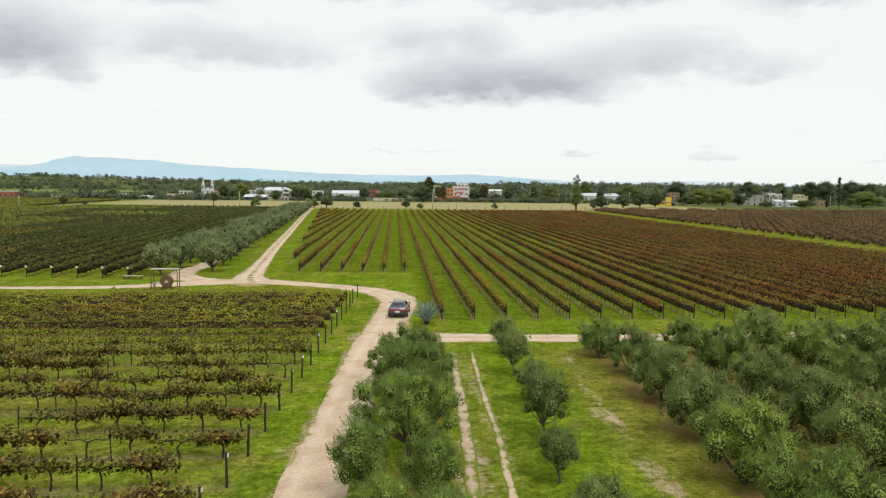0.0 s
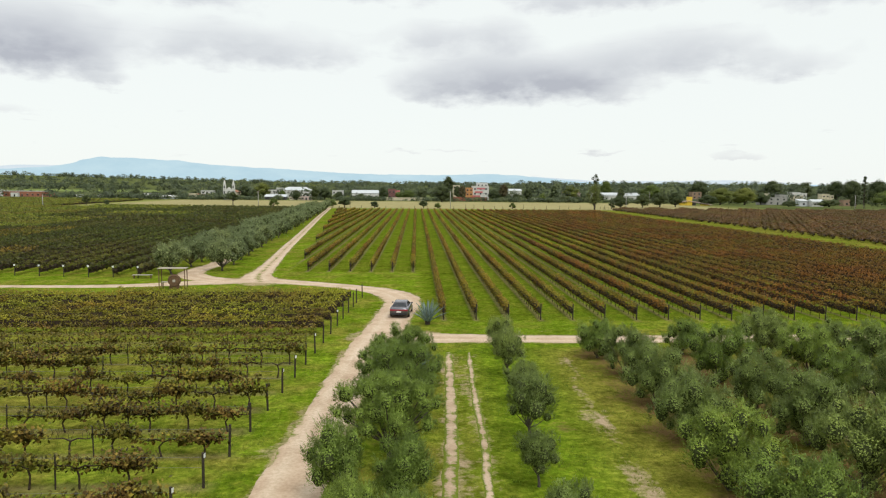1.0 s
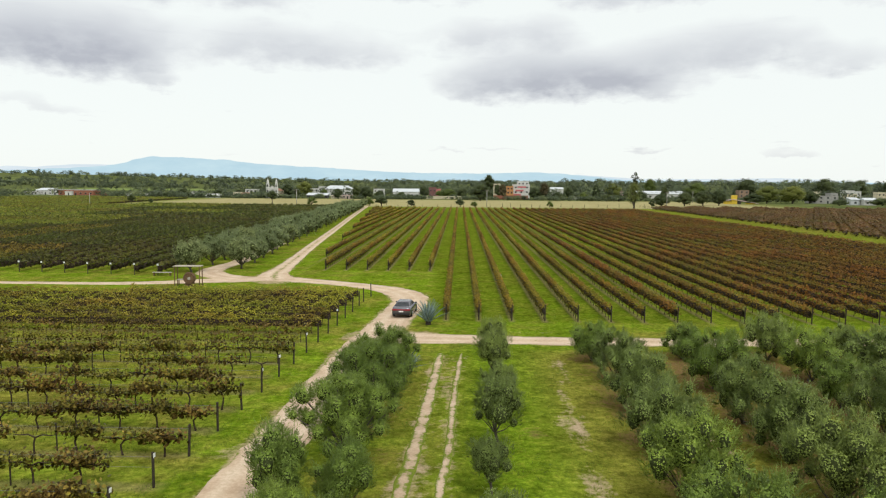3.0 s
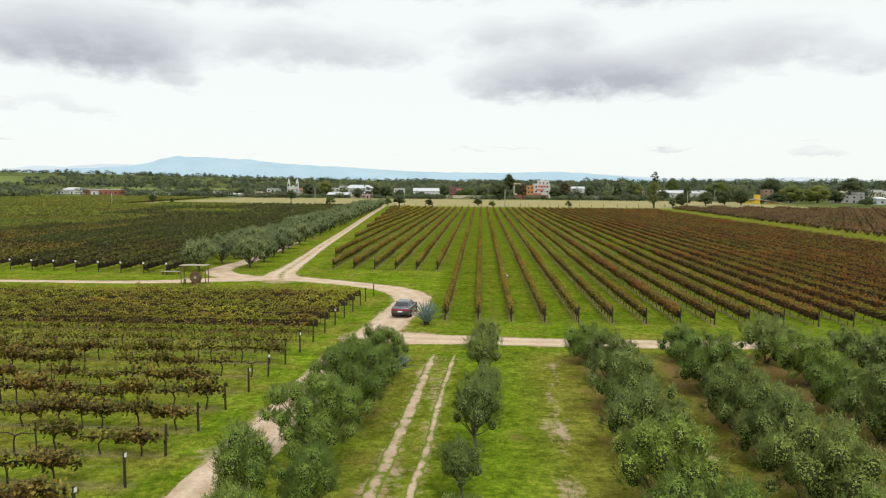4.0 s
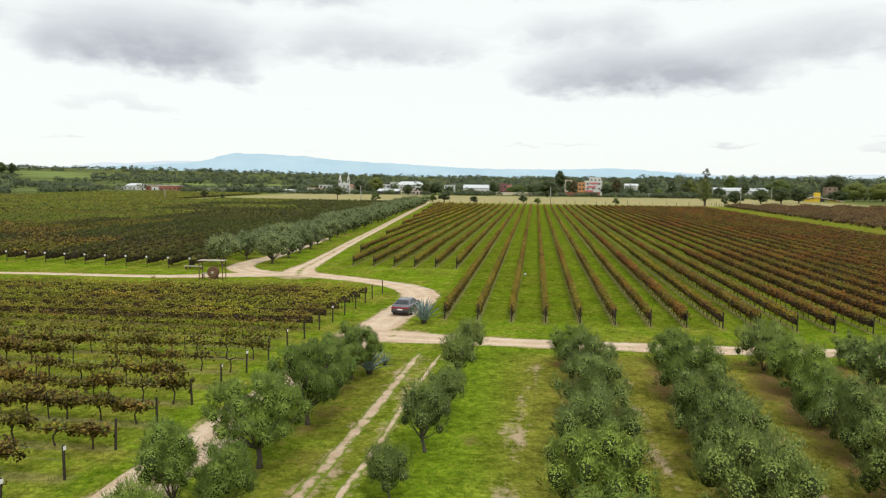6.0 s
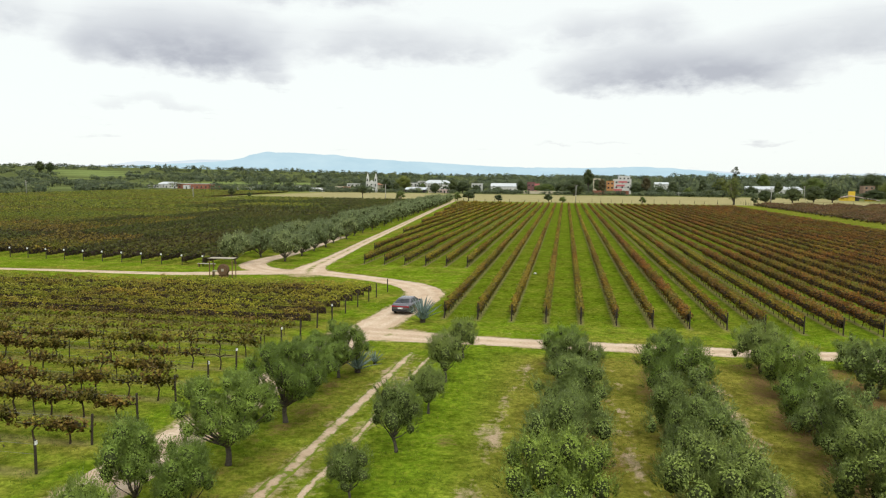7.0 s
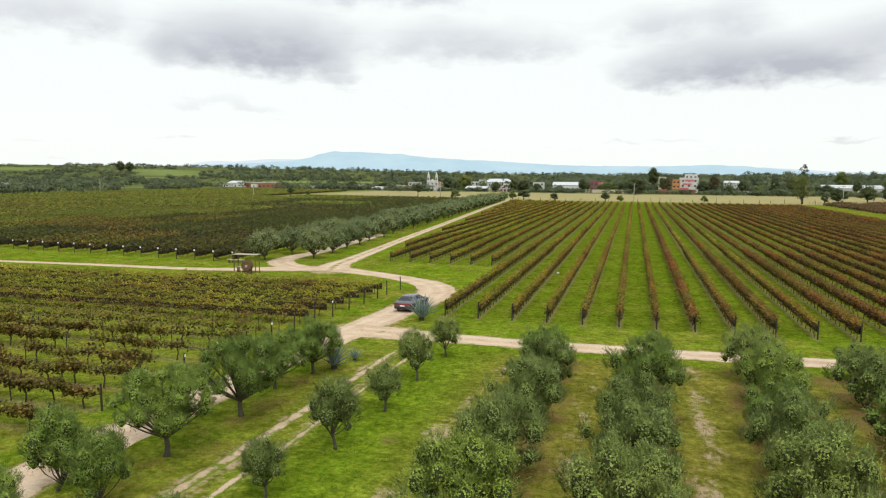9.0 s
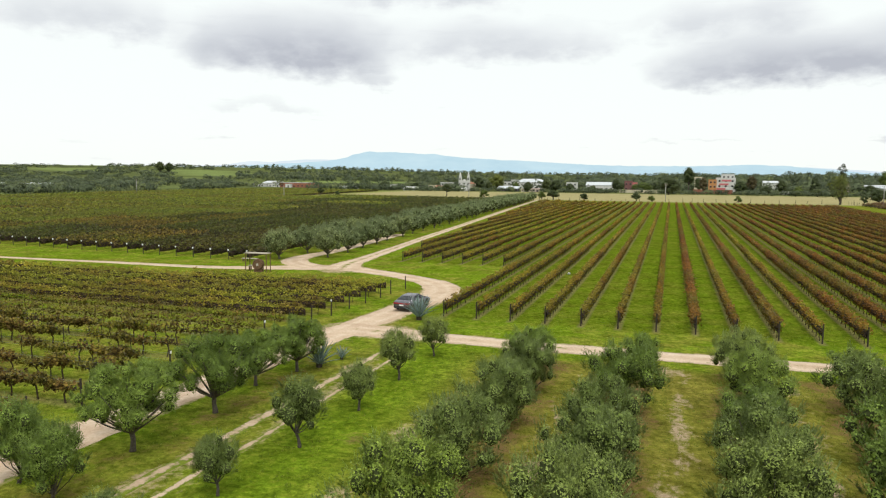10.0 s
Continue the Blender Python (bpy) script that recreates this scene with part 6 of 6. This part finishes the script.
for x, y, h, w in (
    (-118, 650, 7.3, 7.5), (-63, 600, 5.7, 7.8), (-3, 640, 8.3, 17.4), (112, 600, 6.6, 9.2), (216, 780, 20.3, 14.2), (220, 640, 15.8, 23.9), (361, 520, 12.1, 27.4),
):
    big_tree(x, y, h, w, M["tree_green"], "leafy green tree in front of the town", rt.randrange(9999), 0.12 if h < 1.2 * w else 0.2, 10, int(500 + 9 * h * w), 0.75)
for x, y, h, w in (
    (44, 604, 13.6, 7.1), (79, 602, 14.8, 9.4),
):
    big_tree(x, y, h, w, M["tree_brown"], "brownish round tree among houses", rt.randrange(9999), 0.12 if h < 1.2 * w else 0.2, 10, int(500 + 9 * h * w), 0.75)


def woodland():
    rng = np.random.default_rng(99)
    qs, ps, tint = [], [], []

    def tree(x, y, h, w, n, size):
        if math.hypot(x, y) > 3000:
            return
        z = float(swell(x, y))
        q, p = clumps(rng, (x, y, z + h * 0.44), (w / 2, w / 2, h * 0.54), n, size)
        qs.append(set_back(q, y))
        ps.append(p)
        tint.append(np.full(3 * n, rng.uniform(0, 1) ** 1.2))

    def free(x, y):
        if -130 < x < 215 and 398 < y < 548:
            return False
        for x0, x1, y1 in ((-408, -312, 595), (-405, -318, 642), (-297, -262, 630), (-245, -225, 640), (-210, -172, 600), (-192, -174, 640), (-142, -98, 692), (-128, -80, 595), (-82, -30, 702), (-28, -8, 722), (-24, 16, 612), (36, 74, 645), (106, 128, 802), (160, 240, 725), (195, 228, 520), (246, 262, 620), (280, 312, 570), (288, 350, 530), (345, 435, 705)):
            if x0 < x < x1 and y1 - 60 < y < y1 + 26:
                return rng.uniform() < 0.13
        return True

    def field(x, y):
        """The light open strips on the plain, and the land before them kept clear to the camera's view."""
        r, a = math.hypot(x, y), math.degrees(math.atan2(x, y))
        return any(a0 < a < a1 and r0 - 200 < r < r1 for a0, a1, r0, r1 in MEADOWS)

    def glade(x, y):
        """Long openings between the thickets."""
        return noise.noise(Vector((x * 0.011, y * 0.022, 3))) > 0.12

    for k in range(380):                       # low hedge along the back of the stubble
        x, y = rng.uniform(-235, 262), rng.uniform(568, 600)
        if not (-128 < x < -81 or 34 < x < 68 or -24 < x < 16) or rng.uniform() < 0.4:
            h = rng.uniform(1.2, 4.2)
            tree(x, y, h, h * rng.uniform(1.3, 2.4), 90, 0.24 * h)
    for k in range(3600):                      # belt round the town
        y = 548 + 480 * rng.uniform() ** 1.25
        x = rng.uniform(-1.25, 0.72) * y
        west = x < -0.33 * y
        if free(x, y) and not field(x, y) and not (west and glade(x, y)):
            h = (rng.uniform(3.0, 6.5) if rng.uniform() < 0.8 else rng.uniform(7, 11)) if y > 620 else rng.uniform(2.2, 5.0)
            h *= 0.80 if west else 1.1
            if not west and y < 720 and x > -160 and rng.uniform() < 0.5:
                continue
            tree(x, y, h, h * rng.uniform(1.1, 2.1), 84, 0.18 * h)
    for k in range(2700):                      # scrub beyond the dark field
        y = rng.uniform(300, 660)
        x = -rng.uniform(140, 800)
        if x > -322 - 0.063 * (y - 300) and y < 548:
            continue
        if not field(x, y) and free(x, y) and not glade(x, y):
            h = rng.uniform(2.2, 6.4)
            tree(x, y, h, h * rng.uniform(1.3, 2.4), 46, 0.27 * h)
    for k in range(60):                       # right-hand edge
        y = rng.uniform(520, 600)
        x = rng.uniform(310, 430)
        if free(x, y):
            h = rng.uniform(2.5, 5.5)
            tree(x, y, h, h * rng.uniform(1.0, 1.7), 80, 0.20 * h)
    for k in range(4200):                      # the plain
        y = 1000 + 2300 * rng.uniform() ** 1.4
        x = rng.uniform(-1.35, 0.75) * y
        if not field(x, y) and not glade(x * 0.45, y * 0.3):
            h = rng.uniform(4, 9) if x < -0.1 * y else rng.uniform(6, 12)
            tree(x, y, h * rng.choice((0.5, 0.8, 1.0, 1.25)), h * rng.uniform(1.6, 3.4), 56, 0.32 * h)
    for k in range(520):                       # taller crowns that break the skyline
        y = 850 + 1500 * rng.uniform()
        x = rng.uniform(-0.62, 0.75) * y
        h = (rng.uniform(12, 22) if x > 0.12 * y else rng.uniform(9, 15)) if x > -0.3 * y else rng.uniform(9, 15)
        tree(x, y, h, h * rng.uniform(0.7, 1.4), 120, 0.14 * h)
    for k in range(34):                        # a few close ones behind the right-hand houses
        y = rng.uniform(640, 840)
        x = rng.uniform(0.22, 0.66) * y
        if free(x, y):
            h = rng.uniform(12, 17)
            tree(x, y, h, h * rng.uniform(0.7, 1.2), 170, 0.12 * h)
    me = quad_mesh("woodland", np.concatenate(qs), np.concatenate(ps))
    me.attributes.new("tint", "FLOAT", "POINT").data.foreach_set("value", np.concatenate(tint).astype(np.float32))
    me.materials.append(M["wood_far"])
    tagged(new("woodland", me), "far woodland and scrub of dark green trees round the town", "woods", kind="stuff")


woodland()
